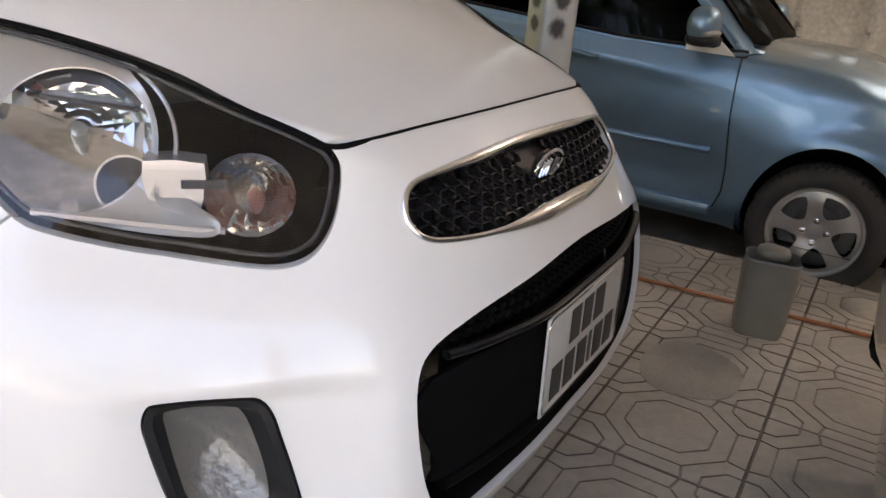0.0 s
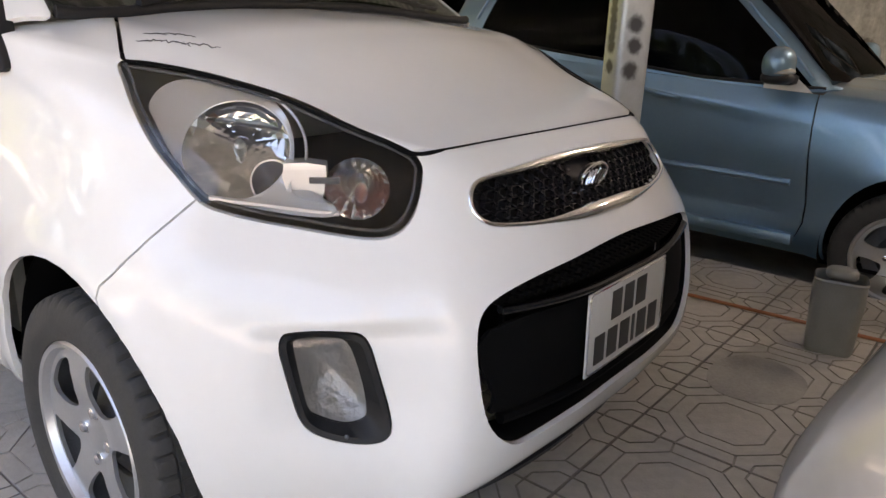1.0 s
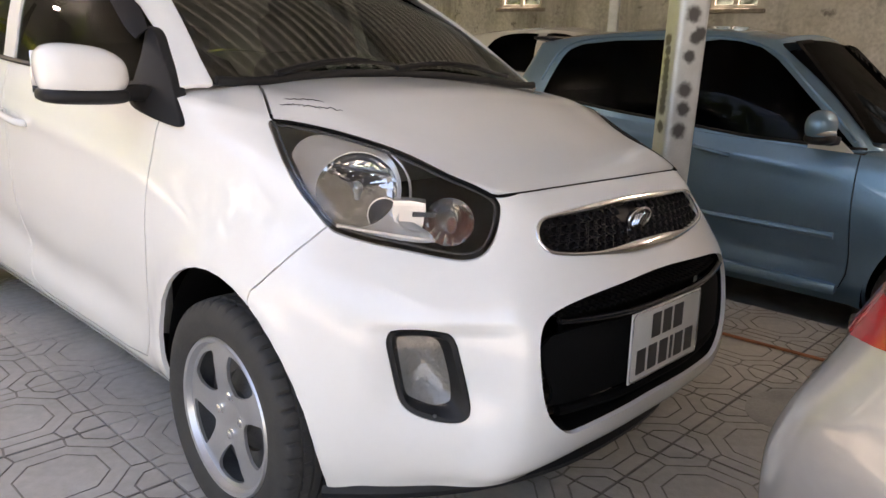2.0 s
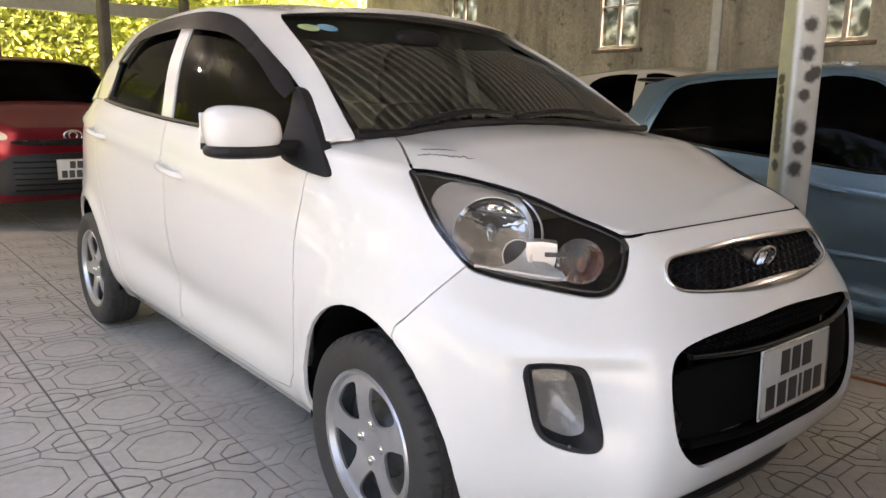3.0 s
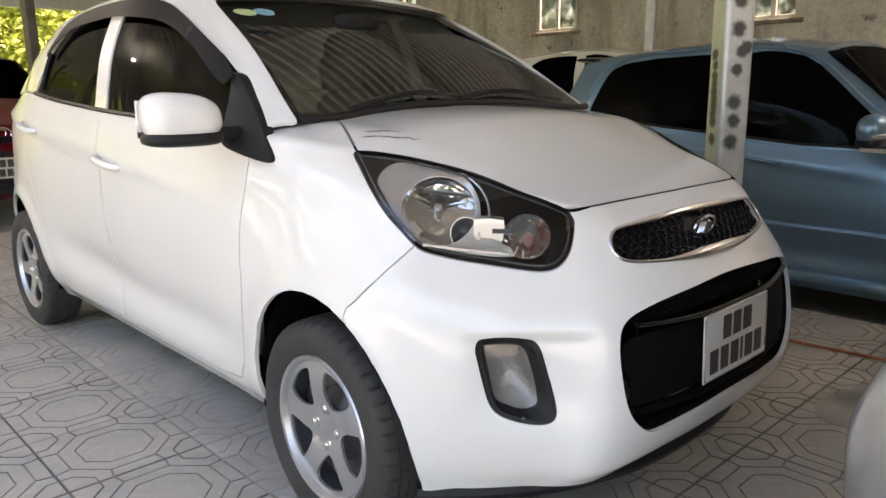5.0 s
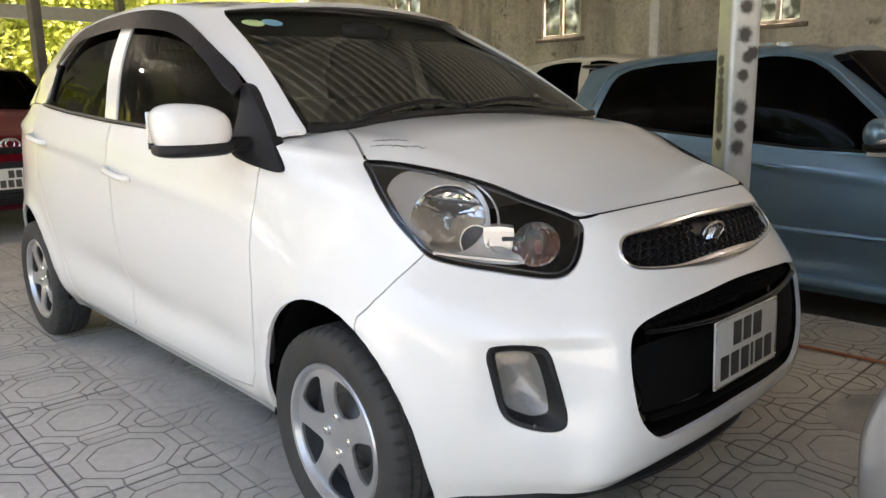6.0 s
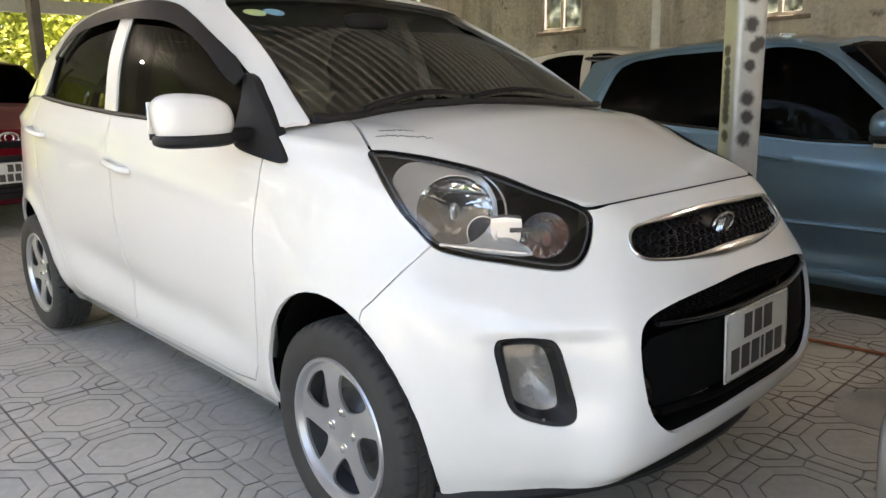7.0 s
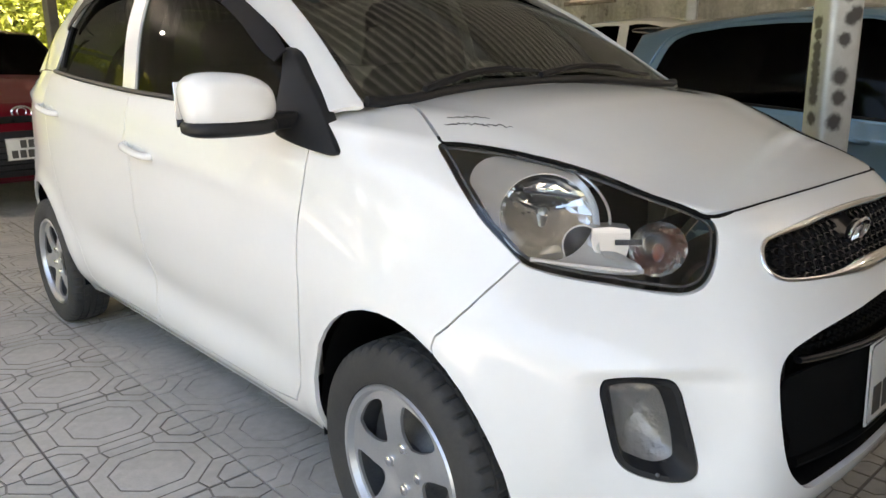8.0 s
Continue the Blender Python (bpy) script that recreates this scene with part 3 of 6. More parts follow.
def arch(yc, steps=40):
    return [(yc + (0.312 if math.cos(a) < 0 and yc == 0 else 0.298) * math.cos(a), 0.285 + 0.348 * math.sin(a)) for a in np.arange(steps) * 2 * math.pi / steps]


def cut_lower(nose=True):
    """The lower body with wheel arches and, on the white car, the openings of nose and lamps."""
    bm = bmesh.new()
    for yc in (0.0, 2.385):
        prism(bm, arch(yc), Y, Z, X, -1.0, -0.5, both=True)
    if nose:
        prism(bm, closed(HEADLAMP, 3), LAMP_A, Z, LAMP_D, -0.9, -0.36, both=True)
        prism(bm, closed(FOGLAMP, 3), LAMP_A, Z, LAMP_D, -0.95, -0.45, both=True)
        prism(bm, closed(GRILLE, 3), X, Z, Y, -1.0, -0.40)
        prism(bm, closed(INTAKE, 3), X, Z, Y, -1.0, -0.50)
    return boolean(thick(LOWER, 0, 0.012), as_mesh(bm))


def split(solid, outline, a, b, d, near, far, gap, both, own=False):
    """Cuts pieces out of a solid with a real gap round them: the rest and the pieces."""
    small = prism(bmesh.new(), grown(outline, -min(gap / 2, 0.0028)), a, b, d, near, far, both)
    large = prism(bmesh.new(), grown(outline, gap / 2), a, b, d, near, far, both)
    pieces = boolean(solid.copy(), as_mesh(small), "INTERSECT", own)
    large = as_mesh(large)
    return boolean(solid, large, own=own), pieces


def by_side(pieces):
    """Pieces of a mesh on the left (x < 0) and right."""
    out = {}
    for side in (-1, 1):
        bm = bmesh.new()
        bm.from_mesh(pieces)
        bmesh.ops.delete(bm, geom=[v for v in bm.verts if v.co.x * side < 0], context="VERTS")
        out[side] = as_mesh(bm)
    return out


def skin(name, me, mat, parent, sheet, label=""):
    gloss_normals(me, sheet)
    me.materials.clear()
    me.materials.append(mat)
    ob = new(name, me)
    ob.parent = parent
    if label:
        ob["label"] = label
    return ob


# ---- wheels ----
TYRE_R = 0.277


def tyre_mesh():
    half = [(0.058, 0.186), (0.073, 0.192), (0.0825, 0.212), (0.084, 0.232), (0.080, 0.252), (0.0735, 0.264), (0.069, 0.2700), (0.060, 0.2735), (0.044, 0.2758), (0.0435, 0.270), (0.0375, 0.270), (0.037, 0.2766), (0.017, 0.277), (0.0165, 0.270), (0.0105, 0.270), (0.010, 0.2772)]
    profile = [(-x, r) for x, r in half] + [(x, r) for x, r in half[::-1]] + [(-half[0][0], half[0][1])]
    n = len(half)

    def dent(i, k):
        j = i if i < n else 2 * n - 1 - i
        return (0.003 if j == 5 else 0.007) if 5 <= j <= 8 and (k + (0 if i < n else 3)) % 6 < 1 else (0.005 if j in (11, 12) and k % 6 == 3 else 0)

    return as_mesh(revolve(profile, 288, dent=dent))


def rim_mesh():
    """A five-spoke wheel cover, its face towards -x."""
    outer = [(-0.052, 0.002), (-0.052, 0.03), (-0.050, 0.040), (-0.056, 0.060), (-0.064, 0.095), (-0.066, 0.130), (-0.062, 0.158), (-0.060, 0.172), (-0.074, 0.178), (-0.076, 0.186), (-0.070, 0.190)]
    inner = [(x + 0.008, r - 0.001) for x, r in outer[::-1][2:]]
    bm = revolve([(outer[0][0], 0.0)] + outer + inner + [(inner[-1][0], 0.0)], 120)
    solid = as_mesh(bm)
    cut = bmesh.new()
    for k in range(5):
        a0 = 2 * math.pi * k / 5 + 0.2
        pts = []
        shape = [(0.069, -0.10), (0.080, -0.30), (0.106, -0.41), (0.138, -0.42), (0.156, -0.36), (0.160, 0.0), (0.156, 0.31), (0.138, 0.37), (0.106, 0.31), (0.082, 0.17), (0.070, 0.03)]
        for r, da in shape:
            pts.append((r * math.cos(a0 + da), r * math.sin(a0 + da)))
        prism(cut, closed(pts, 4), Y, Z, X, -0.2, 0.1)
    me = boolean(solid, as_mesh(cut))
    bm = bmesh.new()
    bm.from_mesh(me)
    sharp = [e for e in bm.edges if len(e.link_faces) == 2 and e.calc_face_angle(0) > 0.9 and all(abs(abs(f.normal.x) - 0.5) > 0.35 or True for f in e.link_faces)]
    bmesh.ops.bevel(bm, geom=sharp, offset=0.003, segments=2, affect="EDGES", clamp_overlap=True)
    return as_mesh(bm)


TYRE, RIM = tyre_mesh(), rim_mesh()
BARREL = as_mesh(revolve([(-0.066, 0.186), (-0.03, 0.180), (0.06, 0.178), (0.062, 0.10), (0.02, 0.098), (-0.012, 0.098), (-0.014, 0.15), (-0.006, 0.152), (0.0, 0.10), (-0.03, 0.055), (-0.05, 0.05), (-0.05, 0.0)], 60))
NUT = as_mesh(join(revolve([(-0.0605, 0.0), (-0.060, 0.005), (-0.0575, 0.0085), (-0.052, 0.0095), (-0.0505, 0.012), (-0.047, 0.0)], 6)))


def wheel(parent, at, flip=1, spin=0.0, rim_mat=None, steer=0.0):
    base = new("wheel")
    base.parent = parent
    base.matrix_basis = Matrix.Translation(at) @ Matrix.Rotation(radians(steer), 4, "Z") @ Matrix.Diagonal((flip, 1, 1, 1)) @ Matrix.Rotation(spin, 4, "X")
    part_mesh("tyre", TYRE, RUBBER, base)
    part_mesh("barrel", BARREL, DARK_METAL, base)
    part_mesh("rim", RIM, rim_mat or RIM_SILVER, base)
    for k in range(4):
        nut = part_mesh("wheel_nut", NUT, CHROME, base)
        a = math.pi / 2 * k - 0.63
        nut.matrix_basis = Matrix.Translation((0, 0.049 * math.cos(a), 0.049 * math.sin(a))) @ Matrix.Diagonal((1, 1.35, 1.35, 1))
    return base


# ---- the white car ----
def headlamp(car, side):
    lamp = skin("headlight", patch(LOWER, 0.001, 0.003, closed(grown(HEADLAMP, -0.002), 3), LAMP_A, Z, LAMP_D, -0.9, -0.36, flip=-side), LAMP_GLASS, car, LOWER, "clear headlight with dark grey bezel and chrome reflectors")
    lamp.visible_shadow = False

    def put(name, bm, mat, label="", smooth=True):
        for v in bm.verts:
            v.co = Vector((LAMP_A * v.co.x + Z * v.co.y + LAMP_D * v.co.z) * (-side, 1, 1))
        bmesh.ops.recalc_face_normals(bm, faces=bm.faces)
        return part(name, bm, mat, lamp, label, smooth)

    # the dark bezel: a plate under the lens, cut open for the reflector and the indicator
    leaf = [(-0.378, 0.888), (-0.368, 0.912), (-0.336, 0.926), (-0.27, 0.924), (-0.210, 0.911), (-0.168, 0.885), (-0.146, 0.85), (-0.143, 0.81), (-0.146, 0.778), (-0.130, 0.762), (-0.080, 0.755), (-0.078, 0.741), (-0.10, 0.738), (-0.17, 0.744), (-0.245, 0.757), (-0.297, 0.776), (-0.338, 0.826), (-0.364, 0.866)]
    plate = patch(LOWER, 0.013, 0.003, closed(grown(HEADLAMP, -0.001), 3), LAMP_A, Z, LAMP_D, -0.9, -0.36, flip=-side)
    cut = prism(bmesh.new(), closed(leaf, 5), LAMP_A, Z, LAMP_D, -0.9, -0.3)
    prism(cut, [(-0.042 + 0.051 * math.cos(a), 0.776 + 0.050 * math.sin(a)) for a in np.arange(32) * 2 * math.pi / 32], LAMP_A, Z, LAMP_D, -0.9, -0.3)
    cut.transform(Matrix.Diagonal((-side, 1, 1, 1)))
    bmesh.ops.recalc_face_normals(cut, faces=cut.faces)
    plate = boolean(plate, as_mesh(cut))
    plate = max(islands(plate), key=lambda me: len(me.polygons))
    part_mesh("bezel", plate, LAMP_GREY, lamp)
    edge = [(q[0], q[1], front_depth(*q) + 0.009) for q in closed(grown(HEADLAMP, -0.011), 3)]
    put("bezel_rim", sweep(edge, 0.0028, True, 6), BEZEL_RIM)

    def bowl(name, at, rx, ry, depth, mat, rings=10, steps=48, fins=0, tilt=None):
        bm = bmesh.new()
        loops = []
        for i in range(rings + 1):
            f = 1 - i / rings
            row = []
            for k in range(steps):
                a = 2 * math.pi * k / steps
                w = 1 + (0.02 * (k % 2) if fins and 0 < i % 3 else 0)
                px, pz = at[0] + rx * f * w * math.cos(a), at[1] + ry * f * w * math.sin(a)
                row.append(bm.verts.new((px, pz, (tilt((px, pz)) if tilt else at[2]) + depth * (1 - f * f))))
            loops.append(row)
        for a, b in zip(loops, loops[1:]):
            for k in range(steps):
                bm.faces.new((a[k], a[(k + 1) % steps], b[(k + 1) % steps], b[k]))
        bmesh.ops.remove_doubles(bm, verts=bm.verts, dist=1e-5)
        return put(name, bm, mat, smooth=not fins)

    def front(q, extra):
        hit = LOWER["tree"].ray_cast(Vector(LAMP_A * q[0] + Z * q[1] - LAMP_D * 1.2), Vector(LAMP_D))[0]
        return (Vector(LAMP_D).dot(hit) if hit else -0.55) + extra

    lens = {k: front(k, 0) for k in ((-0.214, 0.838), (-0.146, 0.803), (-0.12, 0.80), (-0.042, 0.776))}
    deep = lens[(-0.214, 0.838)]
    # a satin surround that runs from the leaf-shaped edge down to the round reflector
    eye, rx, ry = (-0.238, 0.826), 0.086, 0.070
    rim = [(eye[0] + rx * math.cos(a), eye[1] + ry * math.sin(a)) for a in np.arange(24) * 2 * math.pi / 24]
    base = np.array([(1, p[0], p[1]) for p in rim])
    fronts = np.array([front(p, 0) for p in rim])
    plane = np.linalg.lstsq(base, fronts, rcond=None)[0]
    plane[0] += float((fronts - base @ plane).max()) + 0.018

    def under(p):
        return float(plane @ (1, p[0], p[1]))

    bm = bmesh.new()
    loops = []
    for f in (0.0, 0.06, 0.35, 0.7, 1.0):
        loop = []
        for q in closed(leaf, 5):
            a = math.atan2((q[1] - eye[1]) / ry, (q[0] - eye[0]) / rx)
            e = (eye[0] + rx * math.cos(a), eye[1] + ry * math.sin(a))
            d0, d1 = front(q, 0.015), under(e)
            loop.append(bm.verts.new((q[0] + (e[0] - q[0]) * f, q[1] + (e[1] - q[1]) * f, d0 + (d1 - d0) * f**0.7 if f > 0.01 else d0 - 0.002)))
        loops.append(loop)
    for p, q in zip(loops, loops[1:]):
        for i in range(len(p)):
            j = (i + 1) % len(p)
            bm.faces.new((p[i], p[j], q[j], q[i]))
    put("reflector_surround", bm, SATIN_SILVER)
    bowl("main_reflector", (eye[0], eye[1], 0.0), rx + 0.002, ry + 0.002, 0.05, LAMP_CHROME, rings=7, steps=26, fins=1, tilt=under)
    ring = [(eye[0] + (rx + 0.001) * math.cos(a), eye[1] + (ry + 0.001) * math.sin(a), under((eye[0] + rx * math.cos(a), eye[1] + ry * math.sin(a)))) for a in np.arange(48) * 2 * math.pi / 48]
    put("reflector_rim", sweep(ring, 0.0016, True, 6), SATIN_SILVER)
    bowl("main_bulb", (-0.240, 0.826, under((-0.240, 0.826)) + 0.045), 0.010, 0.010, -0.022, LAMP_BULB, rings=5, steps=20)
    put("bulb_shade", block((0.105, 0.006, 0.03), (-0.225, 0.860, under((-0.225, 0.860)) + 0.022), 0.002, 1, Matrix.Rotation(-0.12, 4, "Z")), LAMP_GREY)
    d = lens[(-0.146, 0.803)]
    bowl("collar", (-0.176, 0.782, d + 0.014), 0.034, 0.036, 0.02, LAMP_GREY, rings=6, steps=32)
    ring = [(-0.176 + 0.034 * math.cos(a), 0.782 + 0.036 * math.sin(a), d + 0.012) for a in np.arange(40) * 2 * math.pi / 40]
    put("collar_ring", sweep(ring, 0.0015, True, 6), SATIN_SILVER)
    arc = [(eye[0] + (rx + 0.028) * math.cos(a), eye[1] + (ry + 0.014) * math.sin(a), front((eye[0] + (rx + 0.028) * math.cos(a), eye[1] + (ry + 0.014) * math.sin(a)), 0.016)) for a in np.linspace(-0.1, 1.35, 20)]
    put("outer_arc", sweep(arc, 0.0028, False, 6), SATIN_SILVER)
    d = lens[(-0.12, 0.80)]
    bm = prism(bmesh.new(), [(-0.158, 0.814), (-0.125, 0.816), (-0.092, 0.812), (-0.090, 0.785), (-0.098, 0.758), (-0.130, 0.762), (-0.154, 0.770), (-0.160, 0.792)], X, Y, Z, d + 0.008, d + 0.05)
    put("mirror_box", bm, SATIN_SILVER)
    bm = prism(bmesh.new(), [(-0.118, 0.793), (-0.07, 0.793), (-0.07, 0.783), (-0.118, 0.783)], X, Y, Z, d + 0.005, d + 0.012)
    put("bulb_arm", bm, LAMP_GREY)
    d = lens[(-0.042, 0.776)]
    put("indicator_globe", dome((0.050, 0.049, 0.026), (-0.042, 0.776, d + 0.029), 2.0, 24), LAMP_GLASS)
    bowl("indicator_reflector", (-0.042, 0.776, d + 0.018), 0.052, 0.051, 0.045, LAMP_CHROME, rings=6, steps=32, fins=1)
    put("indicator_bulb", dome((0.011, 0.018, 0.012), (-0.036, 0.764, d + 0.042), 2.0, 16), AMBER, "amber indicator bulb")
    bm = sweep([(x, 0.742 - 0.11 * (x + 0.085), front((x, 0.75), 0.017)) for x in np.linspace(-0.27, -0.07, 24)], 0.0045, False, 6)
    put("lower_trim", bm, SATIN_SILVER)
    return lamp


def foglamp(car, side):
    bm = bmesh.new()
    loops = []
    for outline, extra in ((grown(FOGLAMP, -0.0005), 0.012), (grown(FOGLAMP, -0.003), -0.004), (grown(FOGLAMP, -0.012), -0.003), (FOG_LENS, 0.018)):
        pts = closed(outline, 4)
        m = 72
        at = np.linspace(0, len(pts), m, endpoint=False)
        start = int(np.argmax(pts[:, 1] - 0.3 * pts[:, 0]))
        pts = np.roll(pts, -start, 0)
        loop = []
        for t in at:
            q = pts[int(t)] * (1 - t % 1) + pts[(int(t) + 1) % len(pts)] * (t % 1)
            hit = LOWER["tree"].ray_cast(Vector(LAMP_A * q[0] + Z * q[1] - LAMP_D * 1.2), Vector(LAMP_D))[0]
            d = Vector(LAMP_D).dot(hit) if hit else -0.62
            loop.append(bm.verts.new((q[0], q[1], d + extra)))
        loops.append(loop)
    for a, b in zip(loops, loops[1:]):
        for i in range(len(a)):
            j = (i + 1) % len(a)
            bm.faces.new((a[i], a[j], b[j], b[i]))

    def put(name, bm, mat, parent, label=""):
        for v in bm.verts:
            v.co = Vector((LAMP_A * v.co.x + Z * v.co.y + LAMP_D * v.co.z) * (-side, 1, 1))
        bmesh.ops.recalc_face_normals(bm, faces=bm.faces)
        return part(name, bm, mat, parent, label)

    lamp = put("fog_light", bm, BLACK_PLASTIC, car, "black plastic fog lamp bezel with a clear lens")
    lens = skin("lens", patch(LOWER, 0.014, 0.003, closed(grown(FOG_LENS, 0.002), 3), LAMP_A, Z, LAMP_D, -0.95, -0.45, flip=-side), LAMP_GLASS, lamp, LOWER)
    lens.visible_shadow = False
    bm = bmesh.new()
    c = np.array(FOG_LENS).mean(0)
    rows = []
    for i in range(9):
        f = 1 - i / 8.2
        rows.append([bm.verts.new((c[0] + (q[0] - c[0]) * f, c[1] + (q[1] - c[1]) * f, front_depth(*(c + (q - c) * f)) + 0.019 + 0.04 * (1 - f * f))) for q in closed(grown(FOG_LENS, 0.004), 3)])
    for a, b in zip(rows, rows[1:]):
        for i in range(len(a)):
            j = (i + 1) % len(a)
            bm.faces.new((a[i], a[j], b[j], b[i]))
    bm.faces.new(rows[-1])
    put("reflector", bm, FOG_CHROME, lamp)
    put("screw", dome((0.004, 0.004, 0.003), (-0.055, 0.412, front_depth(-0.055, 0.412) - 0.003), 2.0, 10), DARK_METAL, lamp)
    return lamp


def front_depth(a, z):
    hit = LOWER["tree"].ray_cast(Vector(LAMP_A * a + Z * z - LAMP_D * 1.2), Vector(LAMP_D))[0]
    return Vector(LAMP_D).dot(hit) if hit else -0.6


def nose_y(x, z):
    """The y of the nose's sheet at that x and z."""
    hit = LOWER["tree"].ray_cast(Vector((x, -1.2, z)), Vector((0, 1, 0)))[0]
    return hit.y if hit else -0.6


def grille(car):
    outline = closed(GRILLE, 4)
    frame_pts = [(x, nose_y(x, z) - 0.001, z) for x, z in grown(outline, -0.002)]
    radius = [0.0045 + 0.012 * float(ease((0.24 - abs(p[0])) / 0.2)) * float(ease((0.735 - p[2]) / 0.02)) + 0.004 * float(ease((p[2] - 0.775) / 0.015)) * float(ease((0.3 - abs(p[0])) / 0.15)) for p in frame_pts]
    top = part("grille", sweep(frame_pts, radius, True, 10), CHROME, car, "black honeycomb grille in a chrome frame")
    back = patch(LOWER, 0.022, 0.004, closed(grown(GRILLE, 0.006), 3), X, Z, Y, -1.0, -0.40)
    part_mesh("grille_back", back, BLACK_PLASTIC, top)
    honey = bmesh.new()
    for r, z in enumerate(np.arange(0.712, 0.80, 0.0158)):
        for k in range(-12, 13):
            x = k * 0.031 + (0.0155 if r % 2 else 0)
            half_w = 0.338 - 1.2 * max(0, abs(z - 0.75) - 0.03)
            if abs(x) > half_w or (abs(x) < 0.056 and abs(z - 0.755) < 0.024):
                continue
            # an open six-sided cell: rim, then walls going in
            loops = []
            for f, deep in ((1.0, 0.012), (0.98, 0.004), (0.80, 0.002), (0.70, 0.014)):
                loop = []
                for dx, dz in ((-0.0185, 0), (-0.010, 0.0078), (0.010, 0.0078), (0.0185, 0), (0.010, -0.0078), (-0.010, -0.0078)):
                    loop.append(honey.verts.new((x + dx * f, nose_y(x + dx, z + dz) + 0.006 + deep, z + dz * f)))
                loops.append(loop)
            for a, b in zip(loops, loops[1:]):
                for i in range(6):
                    honey.faces.new((a[i], a[(i + 1) % 6], b[(i + 1) % 6], b[i]))
    bmesh.ops.recalc_face_normals(honey, faces=honey.faces)
    tagged(part("grille_honeycomb", honey, GLOSS_BLACK, top, smooth=False), kind="stuff")
    y = nose_y(0, 0.755)
    badge = part("badge", sweep([(0.048 * math.cos(a), y - 0.004 - 0.008 * math.sin(a), 0.755 + 0.027 * math.sin(a)) for a in np.arange(40) * 2 * math.pi / 40], 0.0035, True, 8), CHROME, top, "oval chrome badge with plain strokes")
    part("badge_field", dome((0.046, 0.006, 0.026), (0, y + 0.004, 0.755), 2.0, 24), GLOSS_BLACK, badge)
    strokes = []
    for x0, z0, x1, z1 in ((-0.034, -0.013, -0.034, 0.013), (-0.020, -0.014, -0.020, 0.014), (-0.004, -0.014, -0.004, 0.014), (0.012, -0.014, 0.020, 0.014), (0.026, -0.013, 0.034, 0.012)):
        x0, x1 = x0 * 0.8, x1 * 0.8
        strokes.append(sweep([(x0, y - 0.006 - 0.28 * z0, 0.755 + z0), (x1, y - 0.006 - 0.28 * z1, 0.755 + z1)], 0.003, False, 6))
    part("badge_strokes", join(*strokes), CHROME, badge)
    return top


def intake(car):
    back = part_mesh("lower_intake", patch(LOWER, 0.055, 0.004, closed(grown(INTAKE, 0.03), 3), X, Z, Y, -1.0, -0.35), DEEP_BLACK, car, "black lower air intake with a mesh band and crossbar")
    lip = [(x, nose_y(x, z) + 0.012, z) for x, z in grown(closed(INTAKE, 4), -0.002)]
    bm = bmesh.new()
    a = [bm.verts.new((x, y, z)) for x, y, z in lip]
    b = [bm.verts.new((x * 0.97, y + 0.06, 0.495 + (z - 0.495) * 0.93)) for x, y, z in lip]
    for i in range(len(a)):
        j = (i + 1) % len(a)
        bm.faces.new((a[i], a[j], b[j], b[i]))
    part("intake_surround", bm, DEEP_BLACK, back)
    bar = [(x, nose_y(x, 0.585) + 0.014, 0.583 + 0.10 * x * x) for x in np.linspace(-0.372, 0.372, 48)]
    part("crossbar", sweep(bar, 0.0065, False, 10, flat=1.6), GLOSS_BLACK, back)
    low = [(x, nose_y(x, 0.40) + 0.03, 0.385 + 0.1 * x * x) for x in np.linspace(-0.36, 0.36, 40)]
    part("lower_bar", sweep(low, 0.012, False, 8), DEEP_BLACK, back)
    cells = []
    for r, z in enumerate((0.604, 0.617, 0.630, 0.643)):
        for k in range(-20, 21):
            x = k * 0.021 + (0.0105 if r % 2 else 0)
            if abs(x) > 0.38 - 2.4 * max(0, z - 0.60):
                continue
            y = nose_y(x, z) + 0.022
            bm = bmesh.new()
            prism(bm, [(x - 0.0105, z), (x - 0.0055, z + 0.005), (x + 0.0055, z + 0.005), (x + 0.0105, z), (x + 0.0055, z - 0.005), (x - 0.0055, z - 0.005)], X, Z, Y, y, y + 0.02)
            cells.append(bm)
    tagged(part("mesh_band", join(*cells), DEEP_BLACK, back, smooth=False), kind="stuff")
    part("intake_backing", block((0.62, 0.012, 0.25), (0, -0.590, 0.495), 0.003, 1), DEEP_BLACK, back)
    # flat blank behind the plate
    blank = patch(LOWER, 0.020, 0.006, closed([(-0.385, 0.565), (0, 0.565), (0.385, 0.565), (0.385, 0.45), (0.36, 0.415), (0, 0.42), (-0.36, 0.415), (-0.385, 0.45)], 4), X, Z, Y, -1.0, -0.50)
    part_mesh("blank_panel", blank, DEEP_BLACK, back)
    return back


def number_plate(car, at, rows, tilt=-2.0, w=0.33, h=0.165):
    plate = part("number_plate", block((w, 0.004, h), (0, 0, 0), 0.0018, 2), PLATE_WHITE, car, "white plate with two rows of plain dark bars")
    plate.matrix_basis = Matrix.Translation(at) @ Matrix.Rotation(radians(tilt), 4, "X")
    rim = [(x, -0.002, z) for x, z in rounded(w - 0.006, h - 0.006, 0.012, 4)]
    part("plate_rim", sweep(rim, 0.0022, True, 6), CHROME, plate)
    for z, widths in rows:
        total = sum(widths) + 0.012 * (len(widths) - 1)
        x = -total / 2
        for k in widths:
            bar = part("bar", block((k, 0.0015, 0.058), (x + k / 2, -0.0027, z), 0.0005, 1), PLATE_INK, plate)
            x += k + 0.012
    return plate


